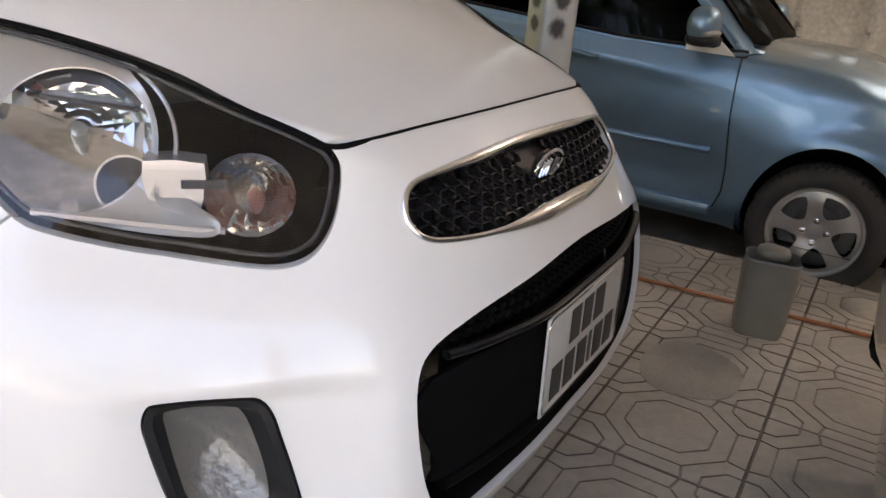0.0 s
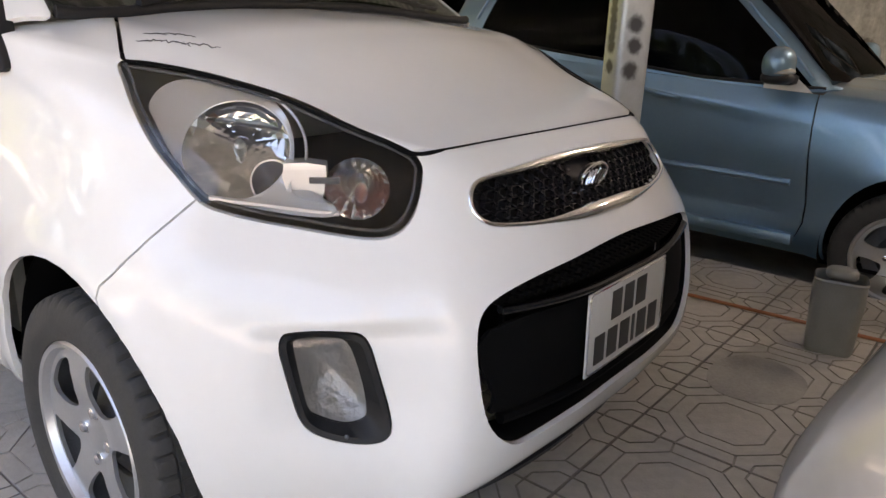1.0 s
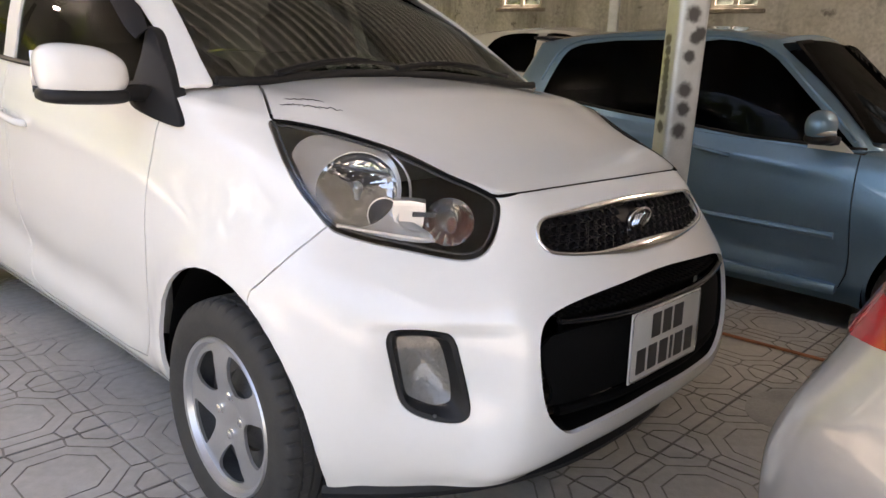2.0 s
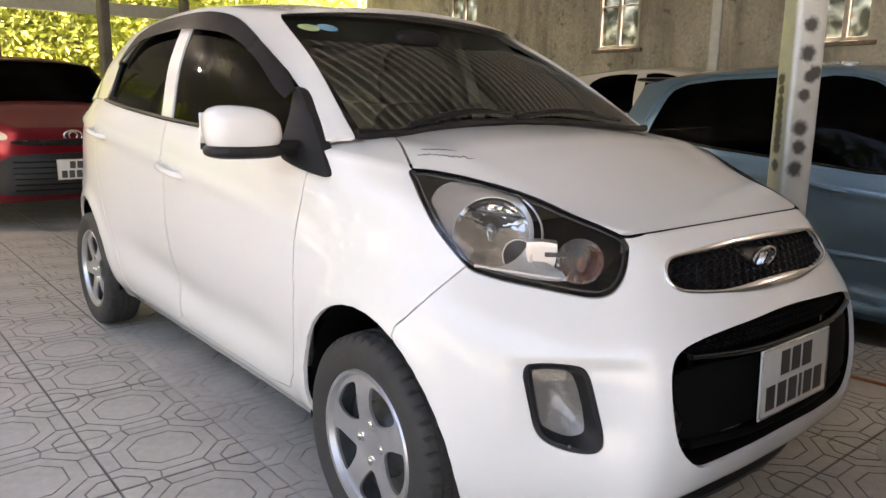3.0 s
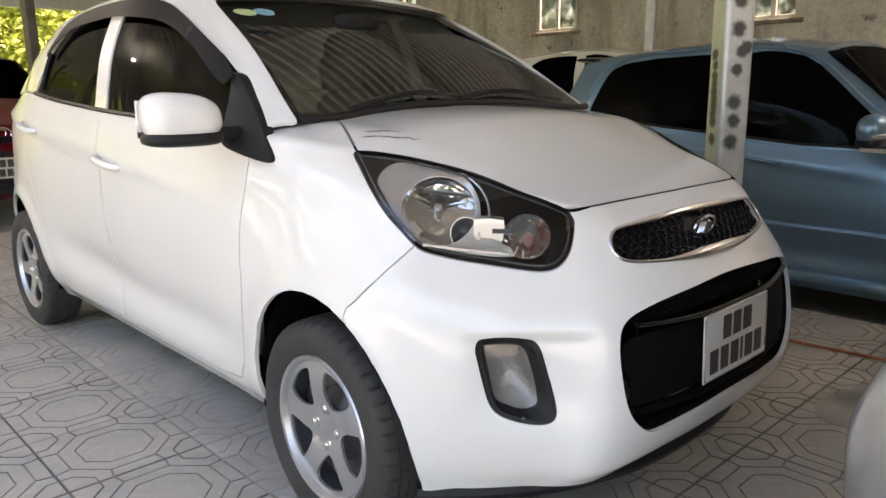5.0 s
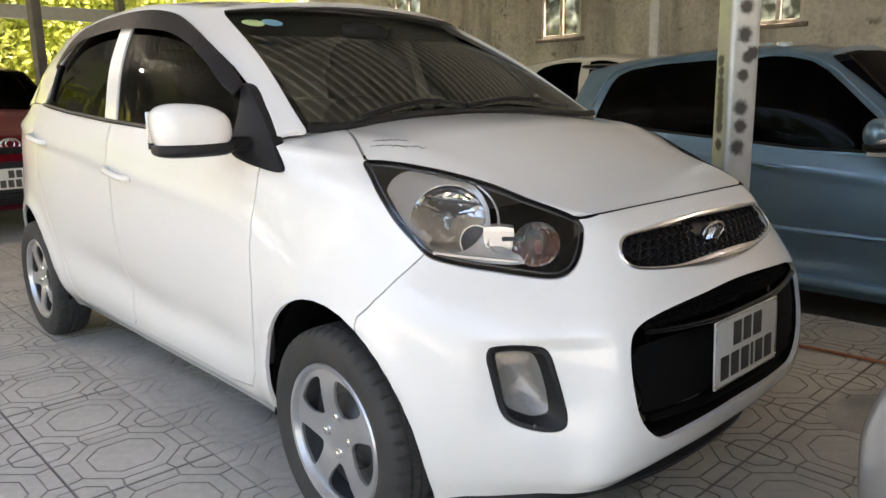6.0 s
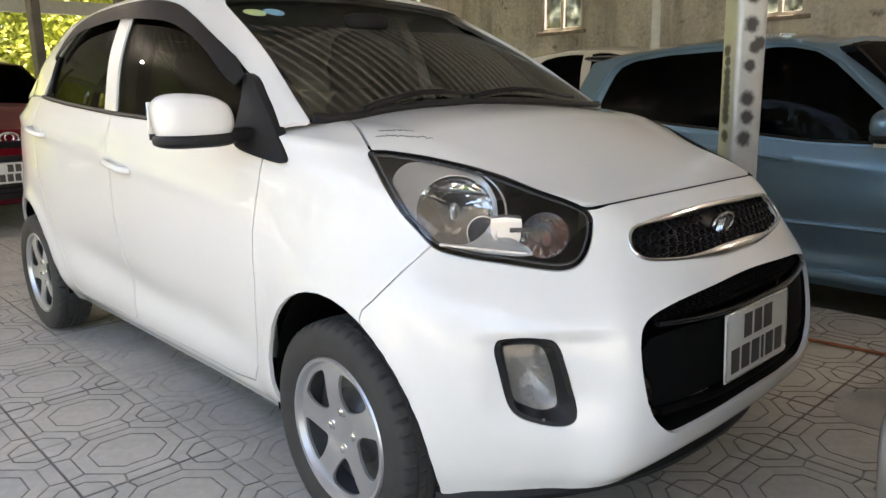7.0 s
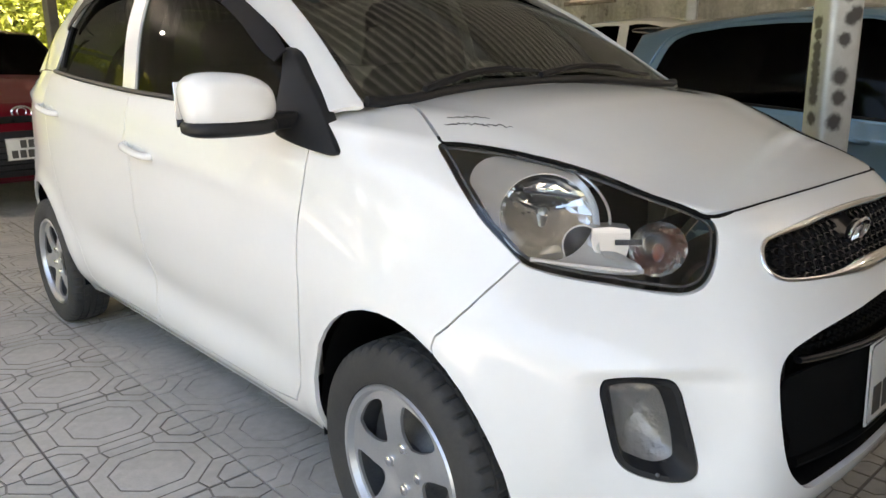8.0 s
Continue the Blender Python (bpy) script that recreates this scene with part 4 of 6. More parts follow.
def door_mirror(car, side, paint):
    def at(p):
        return (p[0] * -side, p[1], p[2])

    cap_bm = dome((0.098, 0.066, 0.062), (0, 0, 0), 3.2, 32)
    for v in cap_bm.verts:
        v.co.x += 0.02 * (v.co.z / 0.062) * 0.3
        v.co.z *= 1 + 0.10 * v.co.x / 0.098 - 0.16 * max(0, v.co.x / 0.098 * -1) ** 2
    bmesh.ops.bisect_plane(cap_bm, geom=cap_bm.verts[:] + cap_bm.edges[:] + cap_bm.faces[:], plane_co=(0, 0, -0.042), plane_no=(0, 0, -1), clear_outer=True)
    turn = Matrix.Rotation(radians(-10 * side * -1), 4, "Z")
    cap_bm.transform(Matrix.Translation(at((-0.885, 0.385, 1.030))) @ turn @ Matrix.Diagonal((side * -1 * -1, 1, 1, 1)))
    bmesh.ops.recalc_face_normals(cap_bm, faces=cap_bm.faces)
    mirror = part("door_mirror", cap_bm, paint, car, "painted door mirror on a black plastic foot")
    low = dome((0.0985, 0.067, 0.021), at((-0.884, 0.386, 0.979)), 3.4, 36, turn)
    part("mirror_base", low, BLACK_PLASTIC, mirror)
    arm = block((0.13, 0.07, 0.038), at((-0.795, 0.385, 0.985)), 0.014, 3)
    part("mirror_arm", arm, BLACK_PLASTIC, mirror)
    glass = block((0.165, 0.003, 0.095), at((-0.885, 0.452, 1.026)), 0.001, 1, turn)
    part("mirror_glass", glass, MIRROR, mirror)
    part("mirror_sail", sail_plate(side), BLACK_PLASTIC, mirror)
    return mirror


SAIL = [(0.188, 0.922), (0.192, 0.932), (0.235, 0.966), (0.285, 1.006), (0.34, 1.046), (0.39, 1.080), (0.47, 1.134), (0.51, 1.14), (0.475, 1.08), (0.445, 1.01), (0.43, 0.975), (0.40, 0.952), (0.33, 0.936), (0.25, 0.924), (0.20, 0.919)]


def sail_plate(side):
    """The flat black plate behind the door mirror, laid just proud of the body."""
    rows, xs = [], []
    for y, z in SAIL:
        hits = [tree.ray_cast(Vector((-1.2, y, z)), Vector((1, 0, 0)))[0] for tree in (LOWER["tree"], UPPER["tree"])]
        hits = [h.x for h in hits if h and h.x < -0.4]
        if hits:
            rows.append((1.0, y, z))
            xs.append(min(hits))
    rows, xs = np.array(rows), np.array(xs)
    plane = np.linalg.lstsq(rows, xs, rcond=None)[0]
    plane[0] += float((xs - rows @ plane).min()) * 0.7 - 0.004
    bm = bmesh.new()
    out = catmull(SAIL + SAIL[:1], 3)[:-1]
    layers = [[bm.verts.new((-side * (float(plane @ (1.0, y, z)) + d), y, z)) for y, z in (out if k else grown(out, -0.003))] for k, d in ((0, 0.0), (1, 0.003), (1, 0.03))]
    for a, b in zip(layers, layers[1:]):
        for i in range(len(a)):
            j = (i + 1) % len(a)
            bm.faces.new((a[i], a[j], b[j], b[i]))
    bm.faces.new(layers[0])
    bmesh.ops.recalc_face_normals(bm, faces=bm.faces)
    return bm


def door_handle(parent, side, y, z, paint):
    """A pull handle over a shallow recess."""
    hit = LOWER["tree"].ray_cast(Vector((side * 1.2, y, z)), Vector((-side, 0, 0)))[0]
    x = hit.x
    pts = [(x - side * 0.004, y - 0.095, z - 0.012), (x + side * 0.022, y - 0.07, z - 0.008), (x + side * 0.030, y, z + 0.002), (x + side * 0.022, y + 0.07, z + 0.010), (x - side * 0.004, y + 0.095, z + 0.013)]
    handle = part("door_handle", sweep(catmull(pts, 6), 0.0115, False, 10), paint, parent)
    part("recess", dome((0.004, 0.055, 0.022), (x, y, z - 0.004), 2.2, 20), paint, handle)
    return handle


def seat(car, x, y, mat):
    s = part("seat", dome((0.23, 0.25, 0.09), (x, y, 0.50), 3.2, 24), mat, car)
    part("seat_back", dome((0.22, 0.075, 0.31), (x, y + 0.27, 0.80), 3.0, 24, Matrix.Rotation(radians(-18), 4, "X")), mat, s)
    part("headrest", dome((0.12, 0.045, 0.085), (x, y + 0.40, 1.17), 2.8, 20, Matrix.Rotation(radians(-14), 4, "X")), mat, s)
    return s


def cabin_fittings(car, trim):
    floor_pan = part("floor_pan", block((1.36, 2.9, 0.02), (0, 1.15, 0.235), 0.004, 1), BLACK_PLASTIC, car)
    dash = part("dashboard", dome((0.64, 0.26, 0.15), (0, 0.44, 0.86), 4.0, 32), DASH_GREY, car)
    part("instrument_hood", dome((0.16, 0.09, 0.05), (0.34, 0.55, 1.0), 2.6, 20), DASH_GREY, dash)
    tilt = Matrix.Translation((0.34, 0.76, 0.93)) @ Matrix.Rotation(radians(62), 4, "X")
    ring = sweep([tilt @ Vector((0.18 * math.cos(a), 0.18 * math.sin(a), 0)) for a in np.arange(40) * 2 * math.pi / 40], 0.014, True, 8)
    wheel_ob = part("steering_wheel", ring, DASH_GREY, car)
    part("wheel_hub", dome((0.07, 0.06, 0.03), (0.34, 0.76, 0.93), 2.6, 20, Matrix.Rotation(radians(62), 4, "X")), DASH_GREY, wheel_ob)
    for a in (0.1, math.pi - 0.1, -math.pi / 2):
        part("wheel_spoke", sweep([tilt @ Vector((0.05 * math.cos(a), 0.05 * math.sin(a), 0)), tilt @ Vector((0.175 * math.cos(a), 0.175 * math.sin(a), 0))], 0.014, False, 6), DASH_GREY, wheel_ob)
    for x in (-0.35, 0.35):
        seat(car, x, 0.98, trim)
    bench = part("rear_bench", dome((0.60, 0.24, 0.10), (0, 1.80, 0.52), 4.0, 28), trim, car)
    part("bench_back", dome((0.60, 0.08, 0.30), (0, 2.10, 0.80), 4.0, 28, Matrix.Rotation(radians(-15), 4, "X")), trim, bench)
    for x in (-0.34, 0.34):
        part("headrest", dome((0.12, 0.04, 0.07), (x, 2.20, 1.13), 2.8, 20), trim, bench)
    for s in (-1, 1):
        part("door_card", block((0.03, 1.65, 0.62), (0.705 * s, 1.20, 0.66), 0.012, 2), DASH_GREY, car)
    for s in (-1, 1):
        part("pillar_trim", sweep([(0.672 * s, 1.30, 1.00), (0.630 * s, 1.315, 1.20), (0.545 * s, 1.345, 1.39)], 0.042, False, 8), trim, car)
    part_mesh("headliner", thick(UPPER, 0.013, 0.004, ((-0.56, 0.98, 1.385), (0.56, 2.35, 2.0))), DASH_GREY, car)
    part("inner_mirror", dome((0.10, 0.02, 0.03), (0, 0.80, 1.33), 3.0, 20), BLACK_PLASTIC, car)
    part("firewall", block((1.2, 0.02, 0.62), (0, 0.30, 0.56), 0.004, 1), BLACK_PLASTIC, car)


def screen(car, glass_mat, back=0.0):
    """The windscreen: a bowed pane that follows the cabin, with a black printed border."""
    edge = np.array(WINDSCREEN)
    left = edge[edge[:, 0] <= 0]
    tip = int(np.argmin(left[:, 0]))
    top, low = left[: tip + 1][::-1], left[tip:]

    def terms(x, z):
        w = z - 1.2
        plain = (1, w, w * w, x * x, (x / 0.6) ** 6)
        return np.array(plain + (w**3, x**4, x * x * w) if glass_mat is SCREEN_GLASS else plain)

    rows, ys = [], []
    for z in np.linspace(low[0, 1] + 0.01, top[0, 1] - 0.01, 14):
        for x in np.linspace(-0.62, 0.62, 25):
            hit = UPPER["tree"].ray_cast(Vector((x, -0.3, z)), Vector((0, 1, 0)))[0]
            if hit and hit.y < 0.2 + back + 1.6 * (z - low[0, 1]) + 0.1:
                rows.append(terms(x, z))
                ys.append(hit.y)
    bow = np.linalg.lstsq(np.array(rows), np.array(ys), rcond=None)[0]

    def at(u, v, inward):
        half = 0.648 - 0.110 * v
        x = u * half
        z0 = float(np.interp(-abs(x), (left[:, 0].min(), 0.0), (low[0, 1], low[-1, 1] + 0.02)))
        z1 = float(np.interp(-abs(x), (-0.53, -0.40, -0.2, 0.0), (top[-1, 1] - 0.032, top[-1, 1] - 0.018, top[-1, 1] - 0.004, top[-1, 1] + 0.002)))
        z = z0 + (z1 - z0) * v
        chord = 0.20 + back + (0.65 - 0.4 * back) * (z - low[-1, 1]) / (top[-1, 1] - low[-1, 1]) + 0.05 * (abs(x) / 0.6) ** 4
        slack = 0.11 if glass_mat is SCREEN_GLASS else 0.06
        y = min(max(float(terms(x, z) @ bow), chord - slack), chord + slack)
        slope = terms(x, z + 0.001) @ bow - y, terms(x + 0.001, z) @ bow - y
        n = Vector((float(slope[1]), -0.001, float(slope[0]))).normalized()
        return Vector((x, y, z)) - n * inward

    us, vs = np.linspace(-1, 1, 45), np.linspace(0, 1, 25)
    bm = bmesh.new()
    layers = [[[bm.verts.new(at(u, v, depth)) for u in us] for v in vs] for depth in (0.006, 0.0095)]
    for k, g in enumerate(layers):
        for a, b in zip(g, g[1:]):
            for i in range(len(us) - 1):
                q = (a[i], a[i + 1], b[i + 1], b[i])
                bm.faces.new(q if k == 0 else q[::-1])
    outer, inner = layers
    rim = [(0, i) for i in range(45)] + [(j, 44) for j in range(1, 25)] + [(24, i) for i in range(43, -1, -1)] + [(j, 0) for j in range(23, 0, -1)]
    for p, q in zip(rim, rim[1:] + rim[:1]):
        bm.faces.new((outer[p[0]][p[1]], inner[p[0]][p[1]], inner[q[0]][q[1]], outer[q[0]][q[1]]))
    pane = part("windscreen", bm, glass_mat, car)
    pane.visible_shadow = False
    # even curvature for the mirror image in the glass
    me, normals = pane.data, []
    for poly in me.polygons:
        for i in poly.vertices:
            p = me.vertices[i].co
            v = (p.z - low[-1, 1]) / (top[-1, 1] - low[-1, 1])
            n = Vector((0.30 * p.x, -1.0, 1.36 - 0.05 * v)).normalized()
            k = poly.normal.dot(n)
            normals.append(n if k > 0.7 else -n if k < -0.7 else poly.normal.copy())
    me.normals_split_custom_set(normals)
    bm = bmesh.new()
    for lo_u, hi_u, lo_v, hi_v in ((-1, 1, 0, 0.075), (-1, 1, 0.965, 1), (-1, -0.945, 0.075, 0.965), (0.945, 1, 0.075, 0.965)):
        g = [[bm.verts.new(at(u, v, 0.0105)) for u in np.linspace(lo_u, hi_u, 40 if hi_u - lo_u > 1 else 4)] for v in np.linspace(lo_v, hi_v, 24 if hi_v - lo_v > 0.5 else 4)]
        for a, b in zip(g, g[1:]):
            for i in range(len(a) - 1):
                bm.faces.new((a[i], a[i + 1], b[i + 1], b[i]))
    part("screen_border", bm, DEEP_BLACK, pane)
    if glass_mat is not SCREEN_GLASS:
        return pane

    # the black cowl strip where the glass comes out behind the bonnet, and the two wipers on it
    def rise(u):
        for v in np.linspace(0.0, 0.5, 101):
            p = at(u, v, 0.0)
            hit = LOWER["tree"].ray_cast(Vector((p.x, p.y, 1.6)), Vector((0, 0, -1)))[0]
            if hit is None or p.z > hit.z + 0.004:
                return v
        return 0.5

    edge = [(u, rise(u)) for u in np.linspace(-0.97, 0.97, 33)]
    part("cowl", sweep([at(u, v + 0.005, -0.001) for u, v in edge], 0.013, False, 10), BLACK_PLASTIC, car)
    for u0, u1, lift in ((-0.72, 0.02, 0.055), (-0.02, 0.80, 0.075)):
        base = [(u, rise(u)) for u in np.linspace(u0, u1, 20)]
        blade = [at(u, v + 0.018 + lift * math.sin(2.4 * k / 19), -0.007) for k, (u, v) in enumerate(base)]
        arm = [at(u, v + 0.012 + lift * 0.7 * math.sin(2.2 * k / 19), -0.020 - 0.008 * math.sin(math.pi * k / 19)) for k, (u, v) in enumerate(base)][:15]
        w = part("wiper", sweep(arm, [0.009 - 0.004 * k / 14 for k in range(15)], False, 6), BLACK_PLASTIC, car)
        part("wiper_blade", sweep(blade, 0.0065, False, 6), RUBBER, w)
    return pane


def cabin(car, paint, glass_mat, side_glass, visors=True, back=0.0, belt_z=lambda z: z):
    bm = bmesh.new()
    prism(bm, FRONT_WINDOW, Y, Z, X, -1.0, -0.48, both=True)
    prism(bm, REAR_WINDOW, Y, Z, X, -1.0, -0.48, both=True)
    prism(bm, closed(WINDSCREEN, 2), X, Z, Y, -0.2, 0.97 + 0.6 * back)
    prism(bm, closed(TAIL_GLASS, 2), X, Z, Y, 2.3, 3.1)
    solid = boolean(thick(UPPER, 0, 0.010), as_mesh(bm))
    roof = skin("roof", solid, paint, car, UPPER)
    screen(car, glass_mat, back)
    for name, outline, axes in (("rear_window", closed(grown(TAIL_GLASS, 0.006), 2), (X, Z, Y, 2.3, 3.1)),):
        g = skin(name, patch(UPPER, 0.006, 0.003, outline, *axes), REAR_GLASS if visors else glass_mat, car, UPPER)
        g.visible_shadow = False
    for s in (-1, 1):
        for name, outline in (("front_side_window", grown(FRONT_WINDOW, 0.006)), ("rear_side_window", grown(REAR_WINDOW, 0.006))):
            g = skin(name, patch(UPPER, 0.007, 0.003, outline, Y, Z, X, -1.0, -0.48, flip=-s), side_glass, car, UPPER)
            g.visible_shadow = False
        belt = []
        for y in np.linspace(0.42, 2.09, 30):
            z = float(np.interp(y, (0.42, 0.95, 1.25, 1.75, 2.09), (1.000, 1.008, 1.030, 1.062, 1.090)))
            z = belt_z(z)
            hit = UPPER["tree"].ray_cast(Vector((s * 1.2, y, z)), Vector((-s, 0, 0)))[0]
            if hit:
                belt.append((hit.x + s * 0.003, y, z))
        part("belt_strip", sweep(belt, 0.008, False, 6), BLACK_PLASTIC, car)
        if not visors:
            continue
        quarter = []
        for t in np.linspace(0, 1, 8):
            y, z = 1.985 + (1 - t) * 0.02, 1.08 + t * 0.17
            hit = UPPER["tree"].ray_cast(Vector((s * 1.2, y, z)), Vector((-s, 0, 0)))[0]
            if hit:
                quarter.append((hit.x - s * 0.002, y, z))
        part("quarter_divider", sweep(quarter, 0.010, False, 6), BLACK_PLASTIC, car)
    if visors:
        outer = [(1.985, 1.25), (1.93, 1.335), (1.87, 1.368), (1.74, 1.390), (1.56, 1.402), (1.36, 1.406), (1.22, 1.405), (1.12, 1.399), (1.005, 1.378), (0.885, 1.334), (0.735, 1.268), (0.59, 1.20), (0.485, 1.136)]
        inner = [(0.492, 1.112), (0.545, 1.134), (0.605, 1.166), (0.69, 1.212), (0.82, 1.268), (0.95, 1.310), (1.065, 1.330), (1.257, 1.348), (1.38, 1.352), (1.60, 1.345), (1.75, 1.335), (1.86, 1.312), (1.93, 1.265), (1.965, 1.235)]
        for s in (-1, 1):
            skin("wind_deflector", patch(UPPER, -0.016, 0.004, np.concatenate([catmull(outer, 4), catmull(inner, 4)]), Y, Z, X, -1.0, -0.45, flip=-s), SMOKE, car, UPPER, "smoked plastic wind deflector over the side windows")
    return roof


def white_car():
    car = thing("hatchback", Matrix.Identity(4), "white small hatchback parked on the grey tiled floor", "car")
    solid = cut_lower()
    solid, hood = split(solid, HOOD, X, Y, Z, 0.76, 1.3, 0.009, False)
    solid, bumper = split(solid, BUMPER, Y, Z, X, -1.2, 1.2, 0.004, False)
    solid, fronts = split(solid, FRONT_DOOR, Y, Z, X, -1.2, -0.5, 0.005, True)
    solid, rears = split(solid, REAR_DOOR, Y, Z, X, -1.2, -0.5, 0.005, True)
    skin("body", solid, WHITE_PAINT, car, LOWER)
    skin("hood", hood, WHITE_PAINT, car, LOWER)
    skin("front_bumper", bumper, WHITE_PAINT, car, LOWER)
    for pieces, name, handle_at in ((fronts, "front_door", (1.18, 0.858)), (rears, "rear_door", (2.045, 0.948))):
        for s, me in by_side(pieces).items():
            door = skin(name, me, WHITE_PAINT, car, LOWER)
            door_handle(door, s, *handle_at, WHITE_PAINT)
    cabin(car, WHITE_PAINT, SCREEN_GLASS, SIDE_GLASS)
    cabin_fittings(car, SEAT_CABIN_GREY)
    for s in (-1, 1):
        headlamp(car, s)
        foglamp(car, s)
        if s < 0:
            door_mirror(car, s, WHITE_PAINT)
        for y in (0.0, 2.385):
            wheel(car, (s * 0.703, y if y else -0.010, TYRE_R), -s, 0.35 if y else 0.63, steer=0.0 if y else -1.5)
            liner = bmesh.new()
            prism(liner, arch(y), Y, Z, X, -0.745, -0.46)
            bmesh.ops.delete(liner, geom=[f for f in liner.faces if f.normal.x < -0.9 or f.normal.z > 2], context="FACES")
            bmesh.ops.delete(liner, geom=[v for v in liner.verts if v.co.z < 0.2], context="VERTS")
            for v in liner.verts:
                if v.co.y < -0.08 and v.co.x < -0.6:
                    v.co.x = -0.745 + 0.45 * (-0.08 - v.co.y)
                v.co.x *= -s
                v.co.y = y + (v.co.y - y) * 1.05
                v.co.z = 0.285 + (v.co.z - 0.285) * 1.04
            part("wheel_liner", liner, DEEP_BLACK, car)
    # black strip laid in the bonnet's edge gap to draw the shade there
    gap_line = []
    for x, y in HOOD[:13][::-1] + [(-x, y) for x, y in HOOD[1:13]]:
        hit = LOWER["tree"].ray_cast(Vector((x, y, 1.4)), Vector((0, 0, -1)))[0]
        gap_line.append(tuple(hit - Vector((0, 0, 0.0035))))
    part("hood_seal", sweep(catmull(gap_line, 4), 0.0048, False, 8), DEEP_BLACK, car)
    grille(car)
    intake(car)
    number_plate(car, (0, -0.682, 0.4955), ((0.037, (0.04, 0.04, 0.045)), (-0.037, (0.04, 0.04, 0.04, 0.012, 0.04, 0.04))))
    part("under_lip", sweep([(x, (-0.57 + 0.72 * abs(x) ** 2.6), 0.195) for x in np.linspace(-0.70, 0.70, 40)], 0.022, False, 8), BLACK_PLASTIC, car)
    return car


CAR = white_car()


# ---- the shed: floor, wall, posts, roof ----
def box(name, x0, x1, y0, y1, z0, z1, mat, parent=None, bevel=0.0, kind="", label=""):
    ob = part(name, block((x1 - x0, y1 - y0, z1 - z0), ((x0 + x1) / 2, (y0 + y1) / 2, (z0 + z1) / 2), bevel, 1), mat, parent, label, smooth=False)
    if kind:
        ob["kind"] = kind
    return ob


def octagon(half, cut):
    h, c = half, cut
    return [(h, -c), (h, c), (c, h), (-c, h), (-h, c), (-h, -c), (-c, -h), (c, -h)]


def groove(bm, pts, width, ring, top):
    """A groove of that width along 2D points, as a cutter."""
    p = np.array(pts, float)
    n = len(p)
    a, b = [], []
    for i in range(n):
        prv, nxt = p[i - 1] if ring or i else p[i], p[(i + 1) % n] if ring or i < n - 1 else p[i]
        t = (nxt - prv) / np.linalg.norm(nxt - prv)
        m = np.array((t[1], -t[0]))
        a.append(p[i] + m * width / 2)
        b.append(p[i] - m * width / 2)
    lo = [[bm.verts.new((*q, top - 0.0038)) for q in side] for side in (a, b)]
    hi = [[bm.verts.new((*q, top + 0.01)) for q in side] for side in (a, b)]
    made = []
    for i in range(n if ring else n - 1):
        j = (i + 1) % n
        made += [bm.faces.new((lo[0][i], lo[0][j], lo[1][j], lo[1][i])), bm.faces.new((hi[0][i], hi[1][i], hi[1][j], hi[0][j]))]
        made += [bm.faces.new((lo[s][i], hi[s][i], hi[s][j], lo[s][j])) for s in (0, 1)]
    if not ring:
        for i in (0, n - 1):
            made.append(bm.faces.new((lo[0][i], lo[1][i], hi[1][i], hi[0][i])))
    bmesh.ops.recalc_face_normals(bm, faces=made)


def tile_mesh():
    """A 40 cm floor tile with two octagons, corner octagons and links pressed into it."""
    bm = bmesh.new()
    bmesh.ops.create_cube(bm, size=1, matrix=Matrix.Translation((0, 0, -0.02)) @ Matrix.Diagonal((0.395, 0.395, 0.04, 1)))
    bmesh.ops.bevel(bm, geom=[e for e in bm.edges if all(v.co.z > -0.01 for v in e.verts)], offset=0.002, segments=1, affect="EDGES")
    me = as_mesh(bm)
    for pts, ring in ((octagon(0.105, 0.048), True), (octagon(0.152, 0.066), True)):
        bm = bmesh.new()
        groove(bm, pts, 0.0055, ring, 0.0)
        me = boolean(me, as_mesh(bm))
    bm = bmesh.new()
    for sx in (-1, 1):
        for sy in (-1, 1):
            groove(bm, [(sx * 0.118, sy * 0.21), (sx * 0.118, sy * 0.165), (sx * 0.165, sy * 0.118), (sx * 0.21, sy * 0.118)], 0.0065, False, 0.0)
    me = boolean(me, as_mesh(bm))
    bm = bmesh.new()
    for s in (-1, 1):
        for q in (-1, 1):
            groove(bm, [(s * 0.066, q * 0.15), (s * 0.078, q * 0.21)], 0.0065, False, 0.0)
            groove(bm, [(q * 0.15, s * 0.066), (q * 0.21, s * 0.078)], 0.0065, False, 0.0)
    me = boolean(me, as_mesh(bm))
    me.materials.clear()
    me.materials.append(TILE)
    me.materials.append(GROUT)
    for poly in me.polygons:
        if poly.center.z < -0.001:
            poly.material_index = 1
    return me


FLOOR = box("floor", -5.98, 2.015, -5.95, 12.85, -0.30, -0.012, GROUT, kind="structure")
FLOOR["label"] = "grey concrete tiles with pressed octagon pattern"
TILE_ME = tile_mesh()
tile_rng = random.Random(4)
spare = []
count = 0
for i in range(-15, 4):
    for j in range(-16, 31):
        x, y = 0.62 + 0.4 * i, 0.85 + 0.4 * j
        m = Matrix.Translation((x, y, tile_rng.uniform(-0.0012, 0.0008))) @ Matrix.Rotation(tile_rng.uniform(-0.003, 0.003), 4, "Z") @ Matrix.Rotation(tile_rng.uniform(-0.0025, 0.0025), 4, "X")
        if -1.9 < x < 2.1 and -1.4 < y < 5.2 and count < 300 and not (-0.6 < x < 0.6 and 0.4 < y < 2.4):
            ob = new("tile", TILE_ME)
            ob.parent = FLOOR
            ob.matrix_basis = m
            count += 1
        else:
            spare.append(m)
rest = bmesh.new()
plain = as_mesh(block((0.395, 0.395, 0.04), (0, 0, -0.02), 0.0))
